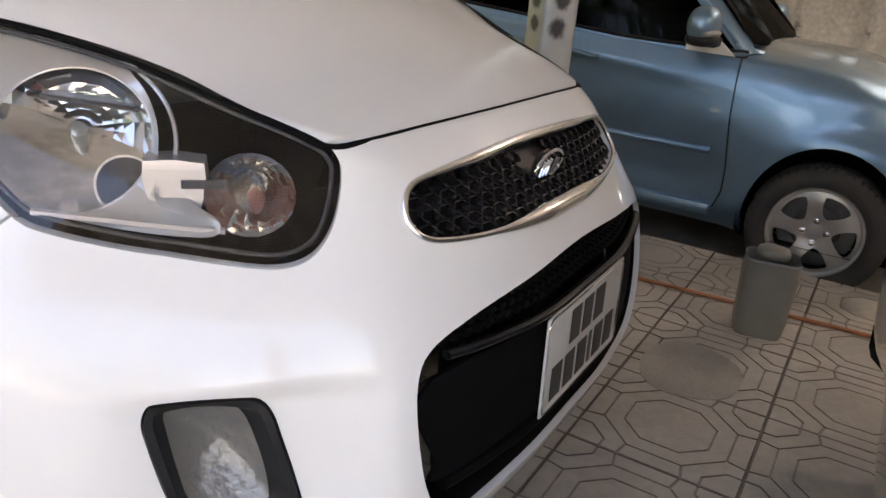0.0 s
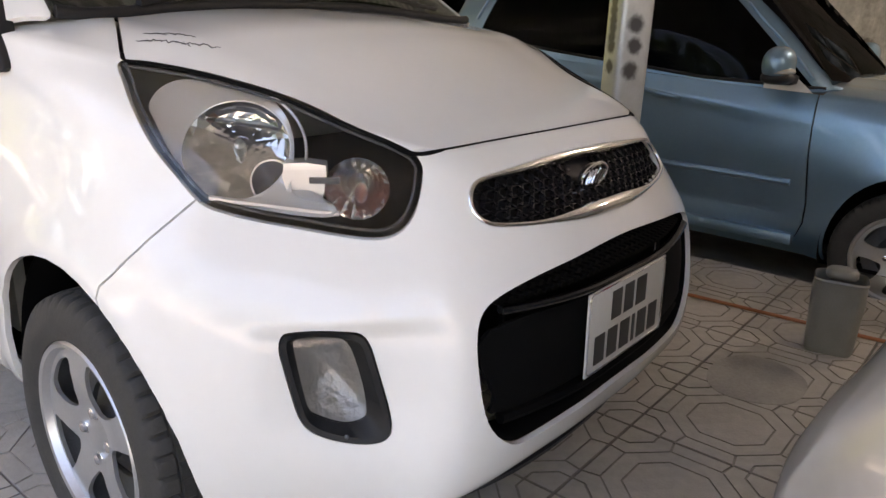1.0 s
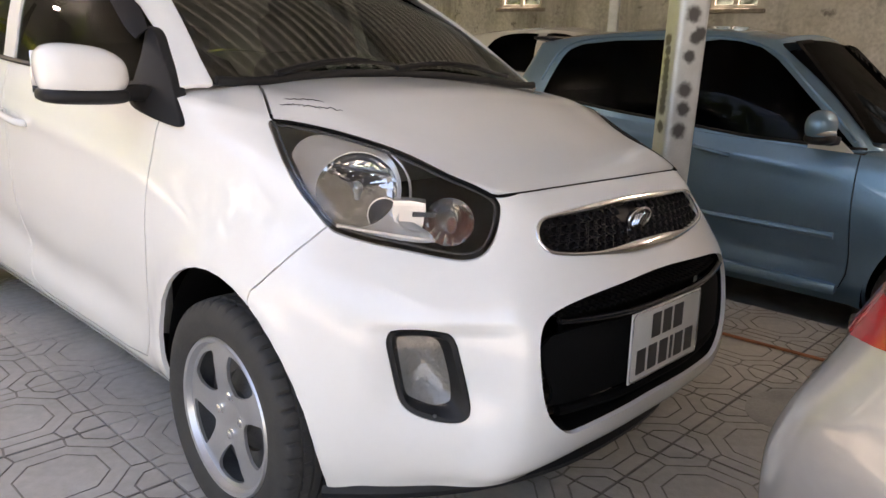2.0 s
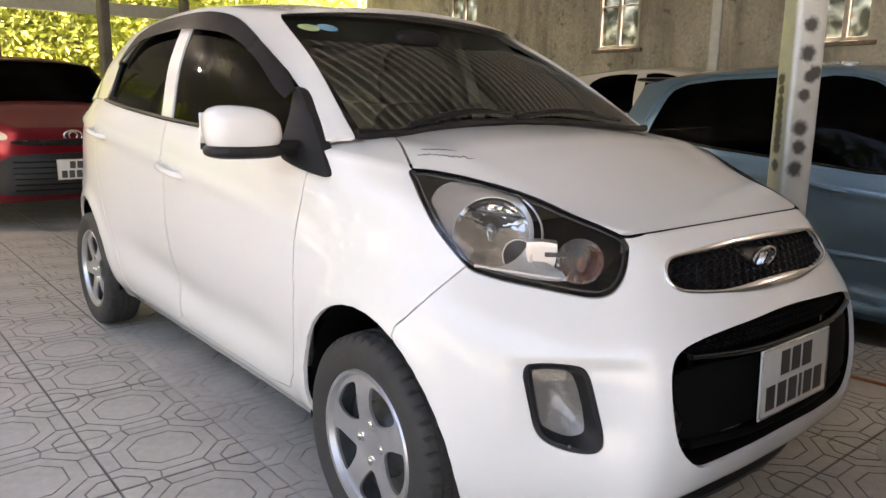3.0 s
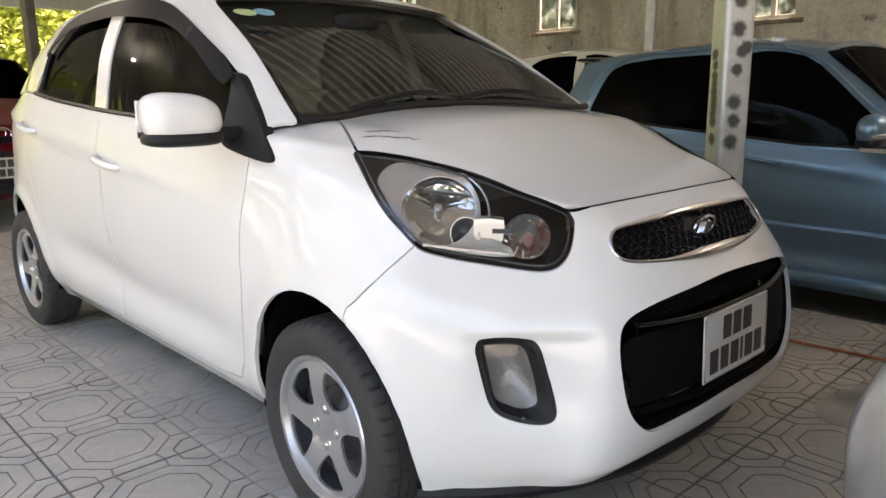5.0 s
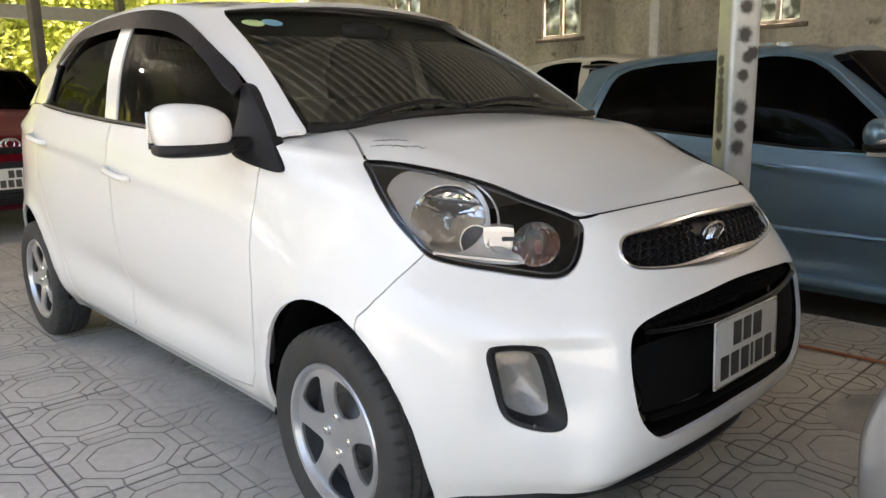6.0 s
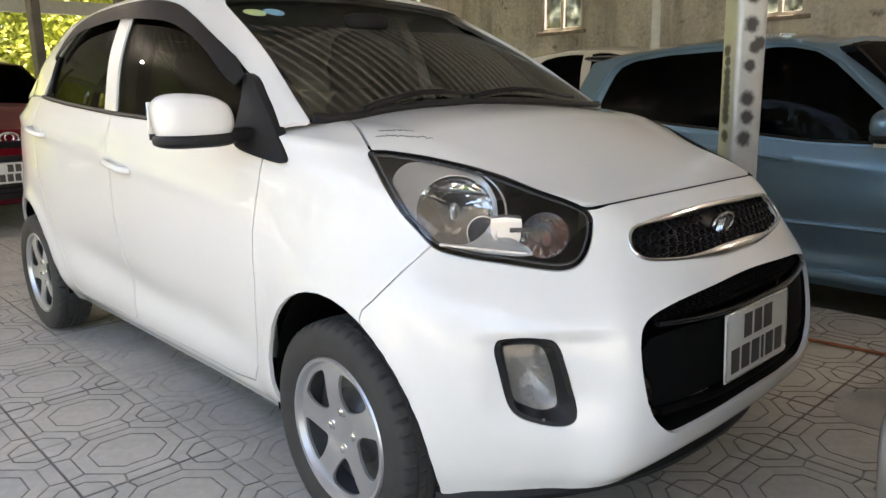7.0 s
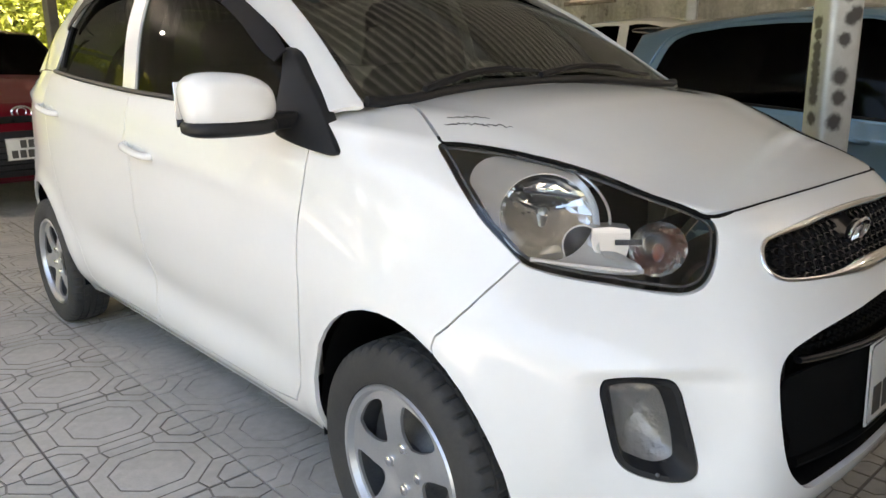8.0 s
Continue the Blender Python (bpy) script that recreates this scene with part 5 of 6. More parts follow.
for m in spare:
    k = len(rest.verts)
    near = abs(m.translation.x + 1) < 3.5 and -2.2 < m.translation.y < 7
    rest.from_mesh(TILE_ME if near else plain)
    rest.verts.ensure_lookup_table()
    for v in rest.verts[k:]:
        v.co = m @ v.co
rest_me = as_mesh(rest)
rest_me.materials.clear()
rest_me.materials.append(TILE)
rest_me.materials.append(GROUT)
far_tiles = new("far_tiles", rest_me)
far_tiles.parent = FLOOR
far_tiles["kind"] = "stuff"

ground = box("ground", -400, 400, -400, 400, -0.6, -0.16, EARTH, kind="structure")


def window(name, wall_x, y0, y1, z0, z1):
    """A two-sash window with a worn white frame and a stone sill, in a wall across x."""
    w = thing(name, Matrix.Identity(4), "two-sash window with worn white frame and bright glass", "window")
    w["kind"] = "structure"
    t = 0.05
    mid = (y0 + y1) / 2
    for a, b, c, d in ((y0, y0 + t, z0, z1), (y1 - t, y1, z0, z1), (y0 + t, y1 - t, z0, z0 + t), (y0 + t, y1 - t, z1 - t, z1), (mid - 0.03, mid + 0.03, z0 + t, z1 - t)):
        box("window_frame", wall_x + 0.02, wall_x + 0.10, a, b, c, d, FRAME_PAINT, w, 0.004)
    for a, b in ((y0 + t, mid - 0.03), (mid + 0.03, y1 - t)):
        pane = box("pane", wall_x + 0.055, wall_x + 0.061, a, b, z0 + t, z1 - t, PANE_GLASS, w)
        pane.visible_shadow = False
        box("sash_bar", wall_x + 0.045, wall_x + 0.07, a, b, z0 + 0.62, z0 + 0.645, FRAME_PAINT, w, 0.003)
    box("window_sill", wall_x - 0.05, wall_x + 0.14, y0 - 0.07, y1 + 0.07, z0 - 0.055, z0, BRICK_SILL, w, 0.008)
    return w


WALL_X = 7.8
OPENINGS = ((5.60, 6.38, 1.90, 3.05), (2.35, 2.98, 1.86, 3.0), (9.2, 10.0, 1.90, 3.05), (-0.90, -0.22, 1.88, 3.0), (-4.15, -3.47, 1.88, 3.0))
bm = prism(bmesh.new(), [(-7.8, -0.35), (12.85, -0.35), (12.85, 4.4), (-7.8, 4.4)], Y, Z, X, WALL_X, WALL_X + 0.2)
wall_me = as_mesh(bm)
bm = bmesh.new()
for y0, y1, z0, z1 in OPENINGS:
    prism(bm, [(y0, z0), (y1, z0), (y1, z1), (y0, z1)], Y, Z, X, WALL_X - 0.2, WALL_X + 0.5)
wall_me = boolean(wall_me, as_mesh(bm))
wall = part_mesh("wall_east", wall_me, CEMENT, smooth=False)
tagged(wall, "stained bare cement wall", "wall", kind="structure")
# unseen wall, added to keep sky light off the white car's front
back_wall = part("wall_south", block((11.6, 0.2, 4.2), (2.4, -7.7, 1.75), 0.0), CEMENT, smooth=False)
tagged(back_wall, "stained bare cement wall", "wall", kind="structure")
for n, (y0, y1, z0, z1) in enumerate(OPENINGS):
    window("window_%d" % (n + 1), WALL_X, y0, y1, z0, z1)


def corrugated(name, x0, x1, y0, y1, z_at, mat, turn):
    """A ribbed metal roof sheet over a rectangle; its ribs run at that angle to the x axis and stand proud below."""
    pitch = 0.11
    c, d = math.cos(turn), math.sin(turn)
    cx, cy = (x0 + x1) / 2, (y0 + y1) / 2
    reach = math.hypot(x1 - x0, y1 - y0) / 2 + 0.3
    bm = bmesh.new()
    rows = []
    for u in (-reach, reach):
        row = []
        for k in range(int(2 * reach / pitch)):
            for dv, dz in ((0.0, 0.0), (0.078, 0.0), (0.081, -0.036), (0.099, -0.036), (0.102, 0.0)):
                v = -reach + k * pitch + dv
                x, y = cx + u * c - v * d, cy + u * d + v * c
                row.append(bm.verts.new((x, y, z_at(x) + dz)))
        rows.append(row)
    for i in range(len(rows[0]) - 1):
        bm.faces.new((rows[0][i], rows[0][i + 1], rows[1][i + 1], rows[1][i]))
    for at, n in (((x0, 0, 0), (-1, 0, 0)), ((x1, 0, 0), (1, 0, 0)), ((0, y0, 0), (0, -1, 0)), ((0, y1, 0), (0, 1, 0))):
        bmesh.ops.bisect_plane(bm, geom=bm.verts[:] + bm.edges[:] + bm.faces[:], plane_co=at, plane_no=n, clear_outer=True)
    ob = part(name, bm, mat, smooth=False)
    ob.data.materials.append(LIT_RIB_METAL)
    for poly in ob.data.polygons:
        c = poly.center
        if c.z < z_at(c.x) - 0.008:
            poly.material_index = 1
    return ob


RAFTER_X, RAFTER_Y = 1.47, 1.56


def roof_z(x):
    return 3.05 + 0.05 * (x + 5)


# unseen west bay, added to cut sky light on the far floor and windows
unseen_west_roof = tagged(corrugated("shed_roof", -9.0, -2.5, 3.2, 13.0, roof_z, ROOF_METAL, radians(-45)), "ribbed grey metal roof sheets", "roof", kind="structure")
shed_roof = tagged(corrugated("shed_roof", -2.5, 8.2, -7.6, 13.0, roof_z, ROOF_METAL, radians(-45)), "ribbed grey metal roof sheets", "roof", kind="structure")
for k in range(-4, 5):
    # rafters parallel to the ribs, from eave to eave
    ends = []
    for side_x in (-2.45, 7.8):
        ends.append((side_x, RAFTER_Y + 2.6 * k - math.tan(radians(45)) * (side_x - RAFTER_X), roof_z(side_x) - 0.075))
    p = sweep(ends, 0.07, False, 4)
    for at, n in (((0, -7.5, 0), (0, -1, 0)), ((0, 12.9, 0), (0, 1, 0))):
        bmesh.ops.bisect_plane(p, geom=p.verts[:] + p.edges[:] + p.faces[:], plane_co=at, plane_no=n, clear_outer=True)
    if len(p.faces):
        tagged(part("rafter", p, GALVANISED, smooth=False), "galvanised steel rafter under the roof", "beam", "rafters under the roof", "structure")


def steel_post(x, y, z0, z1, side, turn, marks=False, mat=None):
    post = part("steel_post", block((side, side, z1 - z0), (0, 0, (z0 + z1) / 2), 0.024, 4), mat or GALVANISED)
    post.matrix_world = pose(x, y, 0, 0, 0, turn)
    tagged(post, "square galvanised steel post with dark round stains" if marks else "square galvanised steel post under the roof", "post", "posts of the shed")
    part("base_plate", block((0.24, 0.24, 0.012), (0, 0, z0 + 0.006), 0.003, 1), GALVANISED, post)
    return post


def stained_steel():
    """Galvanised steel with soft dark blots on two faces of the post."""
    mat = GALVANISED.copy()
    mat.name = "stained_steel"
    nt = mat.node_tree
    b = nt.nodes["Principled BSDF"]
    before = b.inputs["Base Color"].links[0].from_socket
    tc, noise, add = (nt.nodes.new(k) for k in ("ShaderNodeTexCoord", "ShaderNodeTexNoise", "ShaderNodeVectorMath"))
    noise.inputs["Scale"].default_value, noise.inputs["Detail"].default_value = 55, 3
    add.operation = "MULTIPLY_ADD"
    add.inputs[1].default_value = (0.022, 0.022, 0.022)
    nt.links.new(tc.outputs["Object"], noise.inputs["Vector"])
    nt.links.new(noise.outputs["Color"], add.inputs[0])
    nt.links.new(tc.outputs["Object"], add.inputs[2])
    blots = [((dx + 0.011, -0.05, z + 0.011), r) for z, dx, r in ((1.305, -0.008, 0.017), (1.222, 0.010, 0.014), (1.238, 0.030, 0.014), (1.151, -0.006, 0.0125), (1.026, -0.008, 0.0175), (0.955, -0.004, 0.0155), (0.87, -0.012, 0.0175), (1.41, -0.006, 0.015), (1.53, 0.004, 0.016), (1.68, 0.002, 0.015), (1.80, 0.0, 0.016))]
    blots += [((-0.05, 0.011 + dy, z + 0.011), r) for z, dy, r in ((0.95, 0.0, 0.014), (0.98, 0.002, 0.014), (1.01, 0.0, 0.014), (1.04, 0.002, 0.013), (1.07, 0.004, 0.012), (1.10, 0.003, 0.012), (1.13, 0.004, 0.010), (1.17, 0.006, 0.009), (1.21, 0.012, 0.012), (0.88, 0.0, 0.013))]
    last = None
    for at, r in blots:
        d, ramp = nt.nodes.new("ShaderNodeVectorMath"), nt.nodes.new("ShaderNodeMapRange")
        d.operation = "DISTANCE"
        d.inputs[1].default_value = at
        nt.links.new(add.outputs[0], d.inputs[0])
        ramp.interpolation_type = "SMOOTHSTEP"
        for key, value in (("From Min", r * 0.35 + 0.011), ("From Max", r * 1.75 + 0.011), ("To Min", 0.93), ("To Max", 0.0)):
            ramp.inputs[key].default_value = value
        nt.links.new(d.outputs["Value"], ramp.inputs["Value"])
        if last is None:
            last = ramp.outputs[0]
        else:
            top = nt.nodes.new("ShaderNodeMath")
            top.operation = "MAXIMUM"
            nt.links.new(last, top.inputs[0])
            nt.links.new(ramp.outputs[0], top.inputs[1])
            last = top.outputs[0]
    mix = nt.nodes.new("ShaderNodeMix")
    mix.data_type = "RGBA"
    nt.links.new(last, mix.inputs["Factor"])
    nt.links.new(before, mix.inputs["A"])
    mix.inputs["B"].default_value = (0.022, 0.018, 0.018, 1)
    nt.links.new(mix.outputs["Result"], b.inputs["Base Color"])
    less = nt.nodes.new("ShaderNodeMath")
    less.operation = "MULTIPLY_ADD"
    less.inputs[1].default_value, less.inputs[2].default_value = -0.65, 0.65
    nt.links.new(last, less.inputs[0])
    nt.links.new(less.outputs[0], b.inputs["Metallic"])
    return mat


steel_post(1.222, -0.028, 0.0, roof_z(1.2) - 0.08, 0.122, -35.2, marks=True, mat=stained_steel())
steel_post(7.15, 3.95, -0.16, roof_z(7.1) - 0.08, 0.13, 20)
# the three at x = -8.8 carry the unseen west bay
for x, y in ((0.28, 11.0), (1.55, 10.2), (-1.1, 12.4), (-2.6, 11.4), (3.6, 12.5), (-2.9, -4.6), (-2.9, 8.2), (-8.8, 3.4), (-8.8, 8.2), (-8.8, 12.6)):
    steel_post(x, y, 0.0 if -5.9 < x < 2 else -0.16, roof_z(x) - 0.08, 0.14, 12, mat=BACKLIT_STEEL)
eave = part("eave_beam", block((9.5, 0.10, 0.22), (-0.5, 12.7, 2.55), 0.01, 1), GALVANISED, smooth=False)
tagged(eave, "grey steel beam along the far eave", "beam", kind="structure")
eave2 = part("eave_beam", block((9.5, 0.06, 0.10), (-0.5, 12.9, 2.95), 0.01, 1), GALVANISED, smooth=False)
tagged(eave2, "grey steel beam along the far eave", "beam", kind="structure")


def hanging_bulb(x, y, z, drop):
    """A round lamp on a short cord under the roof."""
    b = thing("hanging_bulb", pose(x, y, z), "bright round lamp bulb hanging on a cord", "lamp", "bulbs under the roof")
    part("globe", dome((0.048, 0.048, 0.055), (0, 0, 0), 2.0, 24), BULB_LIGHT, b)
    part("socket", revolve_up([(0.024, 0.045), (0.026, 0.10), (0.016, 0.14)]), BLACK_PLASTIC, b)
    part("cord", sweep([(0, 0, 0.13), (0.004, 0, drop * 0.5), (0, 0, drop)], 0.004, False, 6), BLACK_PLASTIC, b)


def revolve_up(profile, steps=20):
    bm = bmesh.new()
    loops = [[bm.verts.new((r * math.cos(a), r * math.sin(a), z)) for a in np.arange(steps) * 2 * math.pi / steps] for r, z in profile]
    for p, q in zip(loops, loops[1:]):
        for i in range(steps):
            j = (i + 1) % steps
            bm.faces.new((p[i], p[j], q[j], q[i]))
    bm.faces.new(loops[0])
    bm.faces.new(loops[-1])
    bmesh.ops.recalc_face_normals(bm, faces=bm.faces)
    return bm


hanging_bulb(-2.6, 5.8, 2.75, roof_z(-2.6) - 2.75)
for x, y in ((0.6, -5.6), (4.8, -2.4)):
    hanging_bulb(x, y, 2.85, roof_z(x) - 2.85)


# ---- greenery behind the shed ----
def foliage(name, x0, x1, y0, y1, z0, z1, count, size, mats, seed, label):
    """A bank of small leaves in clumps, with uneven outline and gaps."""
    rng = np.random.default_rng(seed)
    clump_count = 700
    clumps = np.stack([rng.uniform(x0, x1, clump_count), rng.uniform(y0, y1, clump_count), z0 + (z1 - z0) * rng.beta(1.3, 1.4, clump_count)], 1)
    own = rng.integers(0, clump_count, count)
    at = clumps[own] + rng.normal(0, 0.32, (count, 3)) * (1.2, 0.8, 0.9)
    at[:, 2] = np.maximum(at[:, 2], z0)
    d1 = rng.normal(0, 1, (count, 3))
    d1 /= np.linalg.norm(d1, axis=1)[:, None]
    d2 = np.cross(d1, rng.normal(0, 1, (count, 3)))
    d2 /= np.linalg.norm(d2, axis=1)[:, None]
    s = rng.uniform(0.6, 1.3, count)[:, None] * size
    q = np.stack([at - d1 * s, at + d2 * s * 0.45, at + d1 * s, at - d2 * s * 0.45], 1)
    me = bpy.data.meshes.new(name)
    me.from_pydata(q.reshape(-1, 3).tolist(), [], np.arange(count * 4).reshape(-1, 4).tolist())
    me.materials.append(mats)
    return tagged(new(name, me), label, "plants", kind="stuff")


foliage("climbing_greenery", -4.5, 8, 15.0, 17.5, -0.1, 7.0, 130000, 0.08, LEAF, 3, "sunlit yellow-green climbing leaves behind the shed")
foliage("garden_bushes", -12, 12, 18.0, 20.0, -0.1, 6.5, 26000, 0.20, LEAF, 9, "dense sunlit bushes behind the climbing leaves")
# the hedge is unseen: tall and dark so that side windows mirror less sky
foliage("far_hedge", -18, -13, -14, 45.0, -0.1, 9.0, 70000, 0.18, HEDGE_LEAF, 5, "unseen tall dark hedge that dims reflections from the yard side")


# ---- the other cars ----
def plain_car(name, label, paint, at, scale=(1, 1, 1), doors=True, moulding=False, glass=None, wheels=True, category="car", back=0.0, belt_z=lambda z: z):
    """A parked hatchback with arches, doors, glass, mirrors and wheels; seen only in part."""
    car = thing(name, Matrix.Identity(4), label, category)
    solid = cut_lower(nose=False)
    if doors:
        solid, fronts = split(solid, FRONT_DOOR, Y, Z, X, -1.2, -0.5, 0.006, True)
        solid, rears = split(solid, REAR_DOOR, Y, Z, X, -1.2, -0.5, 0.006, True)
        for pieces, part_name, handle_at in ((fronts, "front_door", (1.12, 0.865)), (rears, "rear_door", (2.04, 0.90))):
            for s, me in by_side(pieces).items():
                door = skin(part_name, me, paint, car, LOWER)
                door_handle(door, s, *handle_at, paint)
                if moulding:
                    y0, y1 = (0.47, 1.22) if part_name == "front_door" else (1.34, 1.92)
                    pts = []
                    for y in np.linspace(y0, y1, 16):
                        hit = LOWER["tree"].ray_cast(Vector((s * 1.2, y, 0.535)), Vector((-s, 0, 0)))[0]
                        pts.append((hit.x + s * 0.004, y, 0.535))
                    part("side_moulding", sweep(pts, 0.016, False, 8), paint, door)
    skin("body", solid, paint, car, LOWER)
    cabin(car, paint, glass or DARK_GLASS, glass or DARK_GLASS, visors=False, back=back, belt_z=belt_z)
    part("floor_pan", block((1.40, 3.1, 0.05), (0, 1.1, 0.25), 0.004, 1), DEEP_BLACK, car)
    # solid dark box standing in for the shaded cabin behind the glass
    part("inner_dark", block((1.30, 1.9, 0.50), (0, 1.35, 0.62), 0.05, 2), SEAT_CABIN_GREY, car)
    for s in (-1, 1):
        for y in (0.0, 2.385):
            if wheels:
                wheel(car, (s * 0.703, y, TYRE_R), -s, 0.6 + y)
            liner = prism(bmesh.new(), arch(y), Y, Z, X, -0.775, -0.46)
            bmesh.ops.delete(liner, geom=[f for f in liner.faces if f.normal.x < -0.9], context="FACES")
            for v in liner.verts:
                v.co = (v.co.x * -s, y + (v.co.y - y) * 1.05, max(0.2, 0.285 + (v.co.z - 0.285) * 1.04))
            part("wheel_liner", liner, DEEP_BLACK, car)
    if moulding:
        for s in (-1, 1):
            part("sill_step", block((0.05, 1.45, 0.055), (s * 0.755, 1.15, 0.275), 0.015, 2), paint, car)
    car.matrix_world = Matrix.Translation(at) @ Matrix.Diagonal((*scale, 1))
    return car


def blue_mirror(car, side, paint):
    x = side * 0.90
    m = part("door_mirror", dome((0.105, 0.062, 0.072), (x, 0.57, 1.045), 2.3, 32), paint, car, "blue door mirror with a clear indicator strip")
    part("mirror_base", dome((0.10, 0.06, 0.028), (x - side * 0.01, 0.57, 0.988), 2.8, 24), BLACK_PLASTIC, m)
    part("mirror_arm", block((0.12, 0.06, 0.04), (side * 0.79, 0.55, 0.975), 0.014, 2), BLACK_PLASTIC, m)
    part("mirror_sail", prism(bmesh.new(), [(0.455, 0.925), (0.66, 0.93), (0.66, 1.08), (0.62, 1.06)], Y, Z, X, side * 0.752 - 0.006, side * 0.752 + 0.006), SATIN_SILVER, m)
    lens = sweep([(x + side * 0.085 * math.cos(a), 0.57 - 0.064 * math.sin(a) - 0.002, 1.018) for a in np.linspace(0.05, 1.35, 14)], 0.013, False, 8)
    part("indicator_strip", lens, LAMP_BULB, m)
    return m


white_sheets = LOWER, UPPER
white_outlines = FRONT_WINDOW, REAR_WINDOW, WINDSCREEN, FRONT_DOOR
LOWER, UPPER = sheets(6, 5, 0.86, back=0.14, rise=0.045)


def blue_z(z):
    return 0.945 + (z - 1.0) * 1.21


FRONT_WINDOW = [(y + 0.17 * float(ease((1.1 - y) / 0.7)), blue_z(z)) for y, z in FRONT_WINDOW]
REAR_WINDOW = [(y, blue_z(z)) for y, z in ((1.345, 1.037), (1.355, 1.12), (1.375, 1.25), (1.395, 1.388), (1.55, 1.391), (1.85, 1.383), (2.08, 1.362), (2.165, 1.335), (2.20, 1.30), (2.245, 1.20), (2.285, 1.12), (2.27, 1.105), (2.10, 1.092), (1.75, 1.062), (1.55, 1.048))]
WINDSCREEN = [(x, 0.92 + (z - 0.968) * 0.535 / 0.445) for x, z in WINDSCREEN]
FRONT_DOOR = [(0.43, 1.03), (0.43, 0.90), (0.425, 0.80), (0.42, 0.70), (0.41, 0.60), (0.395, 0.46), (0.395, 0.36), (0.42, 0.285)] + FRONT_DOOR[9:]
blue = plain_car("blue_hatchback", "metallic light blue hatchback with dark tinted windows", BLUE_PAINT, (0, 0, 0), moulding=True, back=0.14, belt_z=blue_z)
for s in (-1, 1):
    blue_mirror(blue, s, BLUE_PAINT)
for s in (-1, 1):
    rail = []
    for y, z in catmull([(0.47, 0.975), (0.54, 1.045), (0.63, 1.125), (0.72, 1.20), (0.815, 1.28), (0.91, 1.355), (1.03, 1.412), (1.2, 1.443), (1.5, 1.447), (1.85, 1.434), (2.12, 1.40), (2.24, 1.33), (2.32, 1.16)], 5):
        hit = UPPER["tree"].ray_cast(Vector((s * 1.2, y, z)), Vector((-s, 0, 0)))[0]
        if hit:
            rail.append(tuple(hit + Vector((s * 0.002, 0, 0))))
    part("drip_rail", sweep(rail, 0.009, False, 8), BLUE_PAINT, blue)
    pillar = [(1.24, 0.985), (1.27, 1.24), (1.295, 1.40), (1.40, 1.40), (1.375, 1.24), (1.35, 0.99)]
    part_mesh("pillar_cover", patch(UPPER, -0.002, 0.004, pillar, Y, Z, X, -1.0, -0.45, flip=-s), GLOSS_BLACK, blue)
part("rear_spoiler", dome((0.50, 0.11, 0.022), (0, 2.50, 1.42), 3.0, 24), GLOSS_BLACK, blue, "glossy dark roof spoiler")
for s in (-1, 1):
    part("headlight", dome((0.10, 0.16, 0.075), (s * 0.60, -0.33, 0.70), 2.6, 24, Matrix.Rotation(s * 0.75, 4, "Z")), LAMP_BULB, blue)
blue.matrix_world = Matrix.Translation((2.985, -0.88, -0.16))

LOWER, UPPER = white_sheets
FRONT_WINDOW, REAR_WINDOW, WINDSCREEN, FRONT_DOOR = white_outlines
LOWER, UPPER = sheets(5, 4)
red = plain_car("red_sedan", "dark red sedan with black grille facing the aisle", RED_PAINT, (0, 0, 0), doors=False)
part_mesh("upper_grille", patch(LOWER, -0.004, 0.006, closed([(-0.40, 0.735), (0, 0.742), (0.40, 0.735), (0.36, 0.70), (0, 0.692), (-0.36, 0.70)], 3), X, Z, Y, -1.0, -0.40), GLOSS_BLACK, red)
low_grille = part_mesh("lower_grille", patch(LOWER, -0.004, 0.006, closed([(-0.50, 0.58), (-0.30, 0.63), (0.30, 0.63), (0.50, 0.58), (0.56, 0.36), (0.40, 0.30), (-0.40, 0.30), (-0.56, 0.36)], 3), X, Z, Y, -1.0, -0.40), BLACK_PLASTIC, red)
for k in range(6):
    z = 0.345 + 0.045 * k
    pts = [(x, nose_y(x, z) - 0.008, z) for x in np.linspace(-0.44, 0.44, 20)]
    part("grille_slat", sweep(pts, 0.006, False, 6), GLOSS_BLACK, low_grille)
part("badge", sweep([(0.065 * math.cos(a), nose_y(0, 0.765) - 0.008, 0.765 + 0.045 * math.sin(a)) for a in np.arange(32) * 2 * math.pi / 32], 0.008, True, 8), CHROME, red, "oval chrome badge")
part("badge_ring", sweep([(0.03 * math.cos(a), nose_y(0, 0.765) - 0.008, 0.77 + 0.03 * math.sin(a)) for a in np.arange(32) * 2 * math.pi / 32], 0.005, True, 8), CHROME, red)
for s in (-1, 1):
    lamp = part_mesh("headlight", patch(LOWER, -0.003, 0.005, closed([(-0.30, 0.845), (-0.18, 0.85), (-0.02, 0.80), (0.05, 0.765), (0.03, 0.735), (-0.10, 0.745), (-0.22, 0.77), (-0.30, 0.81)], 3), LAMP_A, Z, LAMP_D, -0.9, -0.36, flip=-s), FOG_CHROME, red, "clear headlight")
    door_mirror(red, s, RED_PAINT)
number_plate(red, (0.0, -0.712, 0.505), ((0.037, (0.04, 0.04, 0.045)), (-0.037, (0.04, 0.04, 0.04, 0.012, 0.04, 0.04))))
red.matrix_world = Matrix.Translation((-0.12, 6.02, 0)) @ Matrix.Diagonal((1.07, 1.18, 1.0, 1))

pale = plain_car("pale_hatchback", "white hatchback standing behind the blue car", WHITE_PAINT, (5.6, 1.9, -0.16), scale=(1.1, 1.1, 1.12), doors=False)

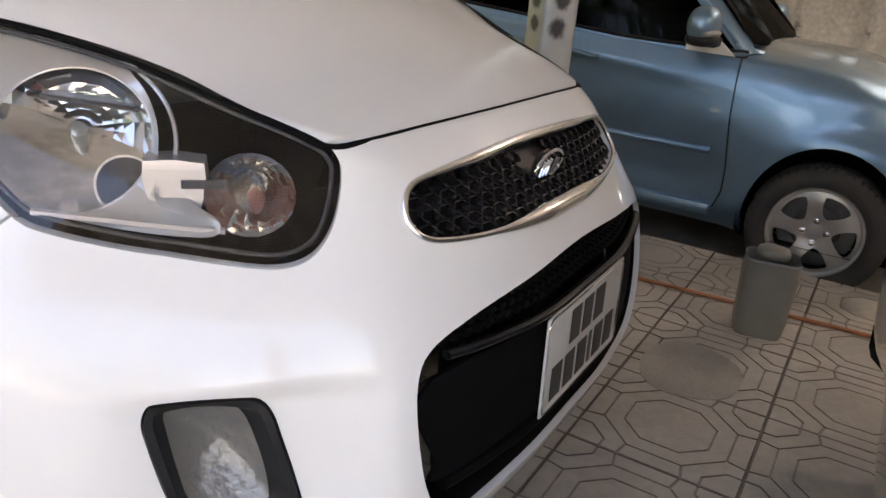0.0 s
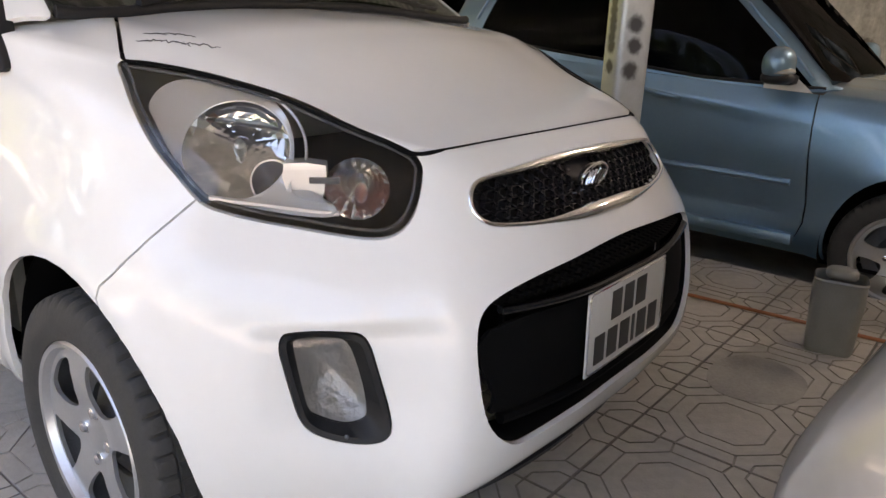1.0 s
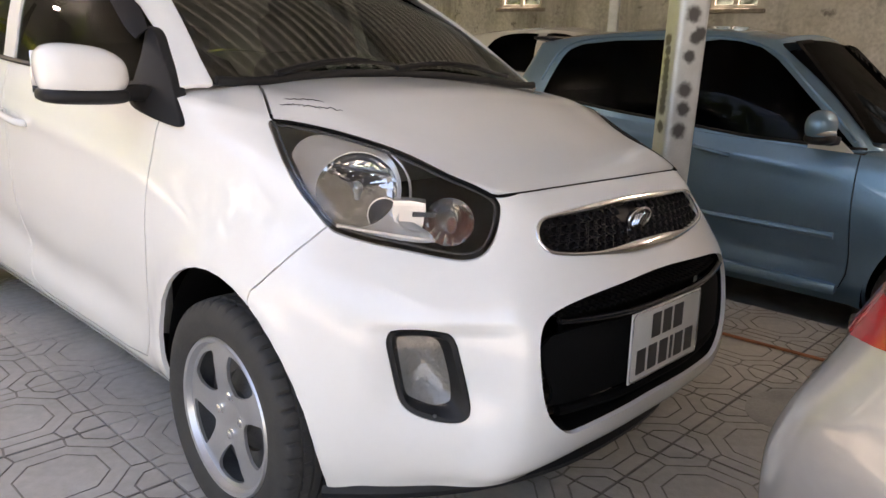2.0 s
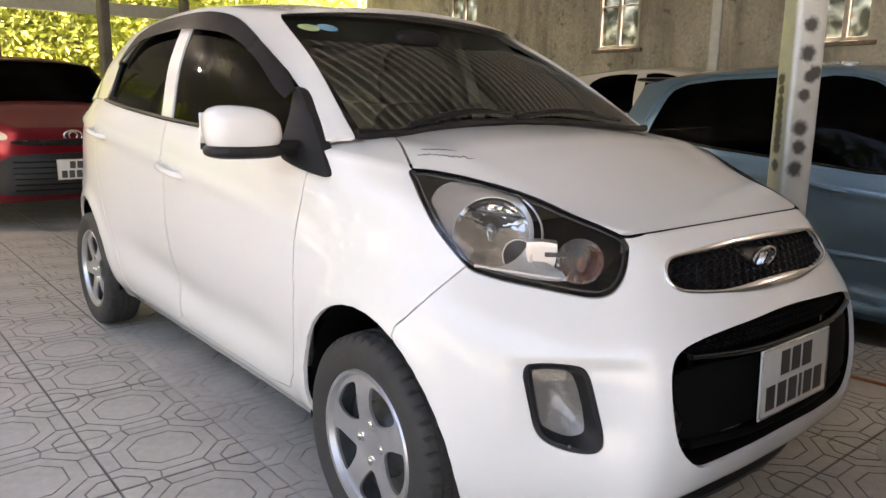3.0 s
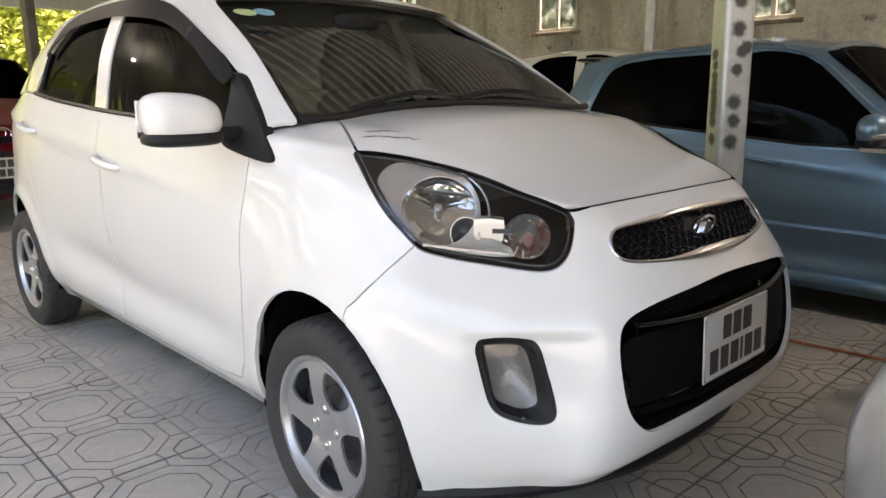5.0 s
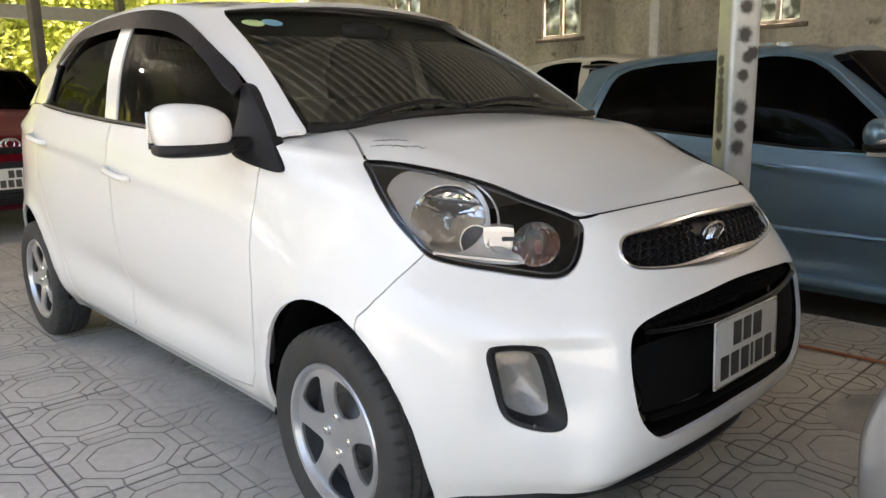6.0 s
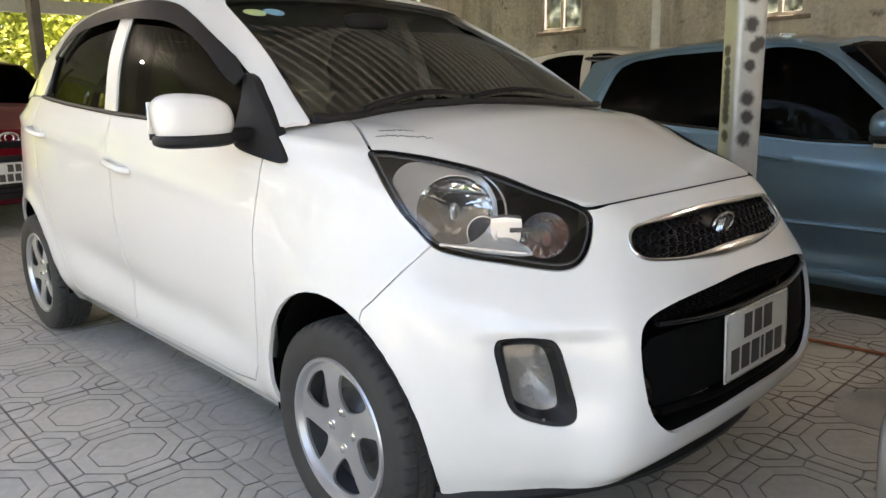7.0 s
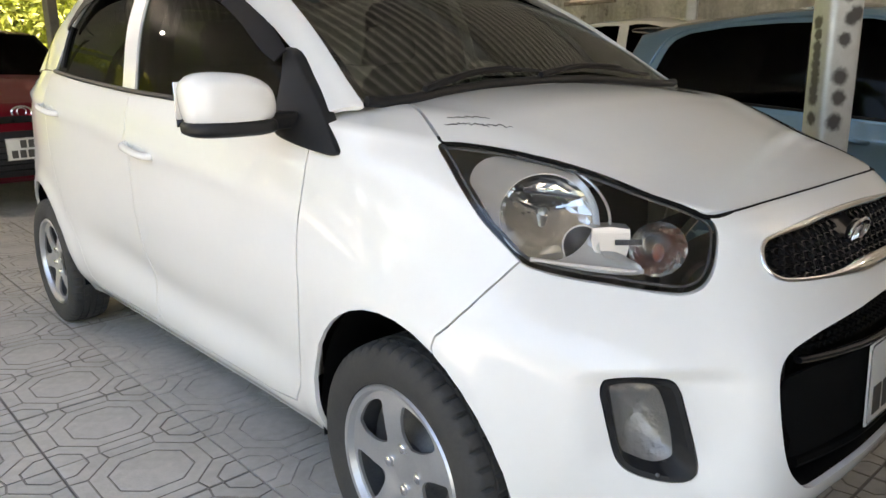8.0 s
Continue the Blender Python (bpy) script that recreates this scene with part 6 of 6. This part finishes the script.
silver = plain_car("silver_car", "silver car with its tail close to the white car's nose", SILVER_PAINT, (0, 0, 0), doors=False)
for s in (-1, 1):
    for name, z0, z1, mat in (("tail_lamp_top", 0.955, 1.06, TAIL_RED), ("tail_lamp_middle", 0.845, 0.95, TAIL_CLEAR), ("tail_lamp_foot", 0.78, 0.84, TAIL_RED)):
        out = [(2.50 + 0.10 * (z0 - 0.58), z0), (2.50 + 0.10 * (z1 - 0.58), z1), (2.79, z1), (2.79, z0)]
        part_mesh(name, patch(LOWER, -0.006, 0.012, out, Y, Z, X, -1.0, -0.50, flip=-s), mat, silver)
LOWER, UPPER = white_sheets
for ob in silver.children_recursive:
    if ob.type != "MESH" or ob.parent is not silver or ob.name.startswith(("floor_pan", "inner_dark")):
        continue
    # a squarer, steeper tail than the hatchback's
    for v in ob.data.vertices:
        x, y, z = abs(v.co.x), v.co.y, v.co.z
        k = float(ease((y - 2.1) / 0.5))
        v.co.y += k * (-0.130 + 0.20 * min(1.0, x / 0.71) ** 3 - 0.9 * max(0.0, z - 0.6) ** 2)
silver.matrix_world = Matrix.Translation((0.15, -3.888, 0))


# ---- small things on the floor ----
def bucket():
    b = thing("plastic_container", pose(1.36, -0.825, 0.0, 0, 0, 12), "cloudy grey plastic container standing on the tiles", "container")
    bm = bmesh.new()
    rows = []
    for z, w, r in ((0.0, 0.140, 0.03), (0.012, 0.150, 0.035), (0.20, 0.165, 0.035), (0.245, 0.160, 0.04), (0.255, 0.166, 0.04), (0.262, 0.160, 0.04), (0.255, 0.154, 0.04), (0.20, 0.158, 0.033), (0.02, 0.143, 0.033)):
        rows.append([bm.verts.new((x, y, z + (0.008 * math.sin(9 * x + 4) if z > 0.22 else 0))) for x, y in rounded(w, w, r, 4)])
    for a, c in zip(rows, rows[1:]):
        for i in range(len(a)):
            j = (i + 1) % len(a)
            bm.faces.new((a[i], a[j], c[j], c[i]))
    bm.faces.new(rows[0])
    bm.faces.new(rows[-1])
    bmesh.ops.recalc_face_normals(bm, faces=bm.faces)
    part("container_wall", bm, CLOUDY_PLASTIC, b)
    part("lid", dome((0.05, 0.05, 0.02), (0.02, 0.0, 0.262), 3.0, 20), CLOUDY_PLASTIC, b)
    return b


bucket()
hose_pts = catmull([(1.46, 2.2, 0.008), (1.45, 1.0, 0.008), (1.475, -0.1, 0.008), (1.50, -0.5, 0.008), (1.525, -0.85, 0.008), (1.55, -1.2, 0.008), (1.57, -2.4, 0.008), (1.50, -4.5, 0.008)], 8)
tagged(part("garden_hose", sweep(hose_pts, 0.007, False, 8), HOSE_ORANGE), "thin orange hose lying along the tiles", "hose")

patch_pts = [(0.94 + 0.17 * math.cos(a) * (1 + 0.06 * math.sin(3 * a)), -0.72 + 0.15 * math.sin(a) * (1 + 0.07 * math.cos(2 * a))) for a in np.arange(24) * 2 * math.pi / 24]
tagged(part("floor_patch", prism(bmesh.new(), closed(patch_pts, 2), X, Y, Z, -0.004, 0.0015), PATCH_CEMENT, smooth=False), "round worn patch of smooth darker cement on the tiles", "patch", kind="structure")

# worn marks on the white bonnet and stickers on its windscreen
for k, (x0, y0, x1, y1) in enumerate(((-0.590, 0.030, -0.556, -0.002), (-0.560, 0.006, -0.520, -0.035), (-0.530, -0.022, -0.476, -0.058), (-0.560, 0.050, -0.532, 0.024), (-0.540, 0.036, -0.492, -0.004))):
    pts = []
    rng = random.Random(k)
    for t in np.linspace(0, 1, 14):
        x, y = x0 + (x1 - x0) * t + rng.uniform(-0.005, 0.005), y0 + (y1 - y0) * t + rng.uniform(-0.005, 0.005)
        hit = LOWER["tree"].ray_cast(Vector((x, y, 1.4)), Vector((0, 0, -1)))[0]
        pts.append(tuple(hit + Vector((0, 0, 0.0003))))
    part("scratch_mark", sweep(pts, [0.0004 + 0.0011 * math.sin(math.pi * (n + 0.5) / 14) for n in range(14)], False, 5), PLATE_INK, CAR)
for x, mat in ((-0.478, STICKER_GREEN), (-0.418, STICKER_BLUE)):
    pts = [(x + 0.031 * math.cos(a), 1.335 + 0.003 * (x > -0.45) + 0.0125 * math.sin(a)) for a in np.arange(24) * 2 * math.pi / 24]
    part_mesh("windscreen_sticker", patch(UPPER, 0.004, 0.001, pts, X, Z, Y, 0.2, 0.97), mat, CAR)
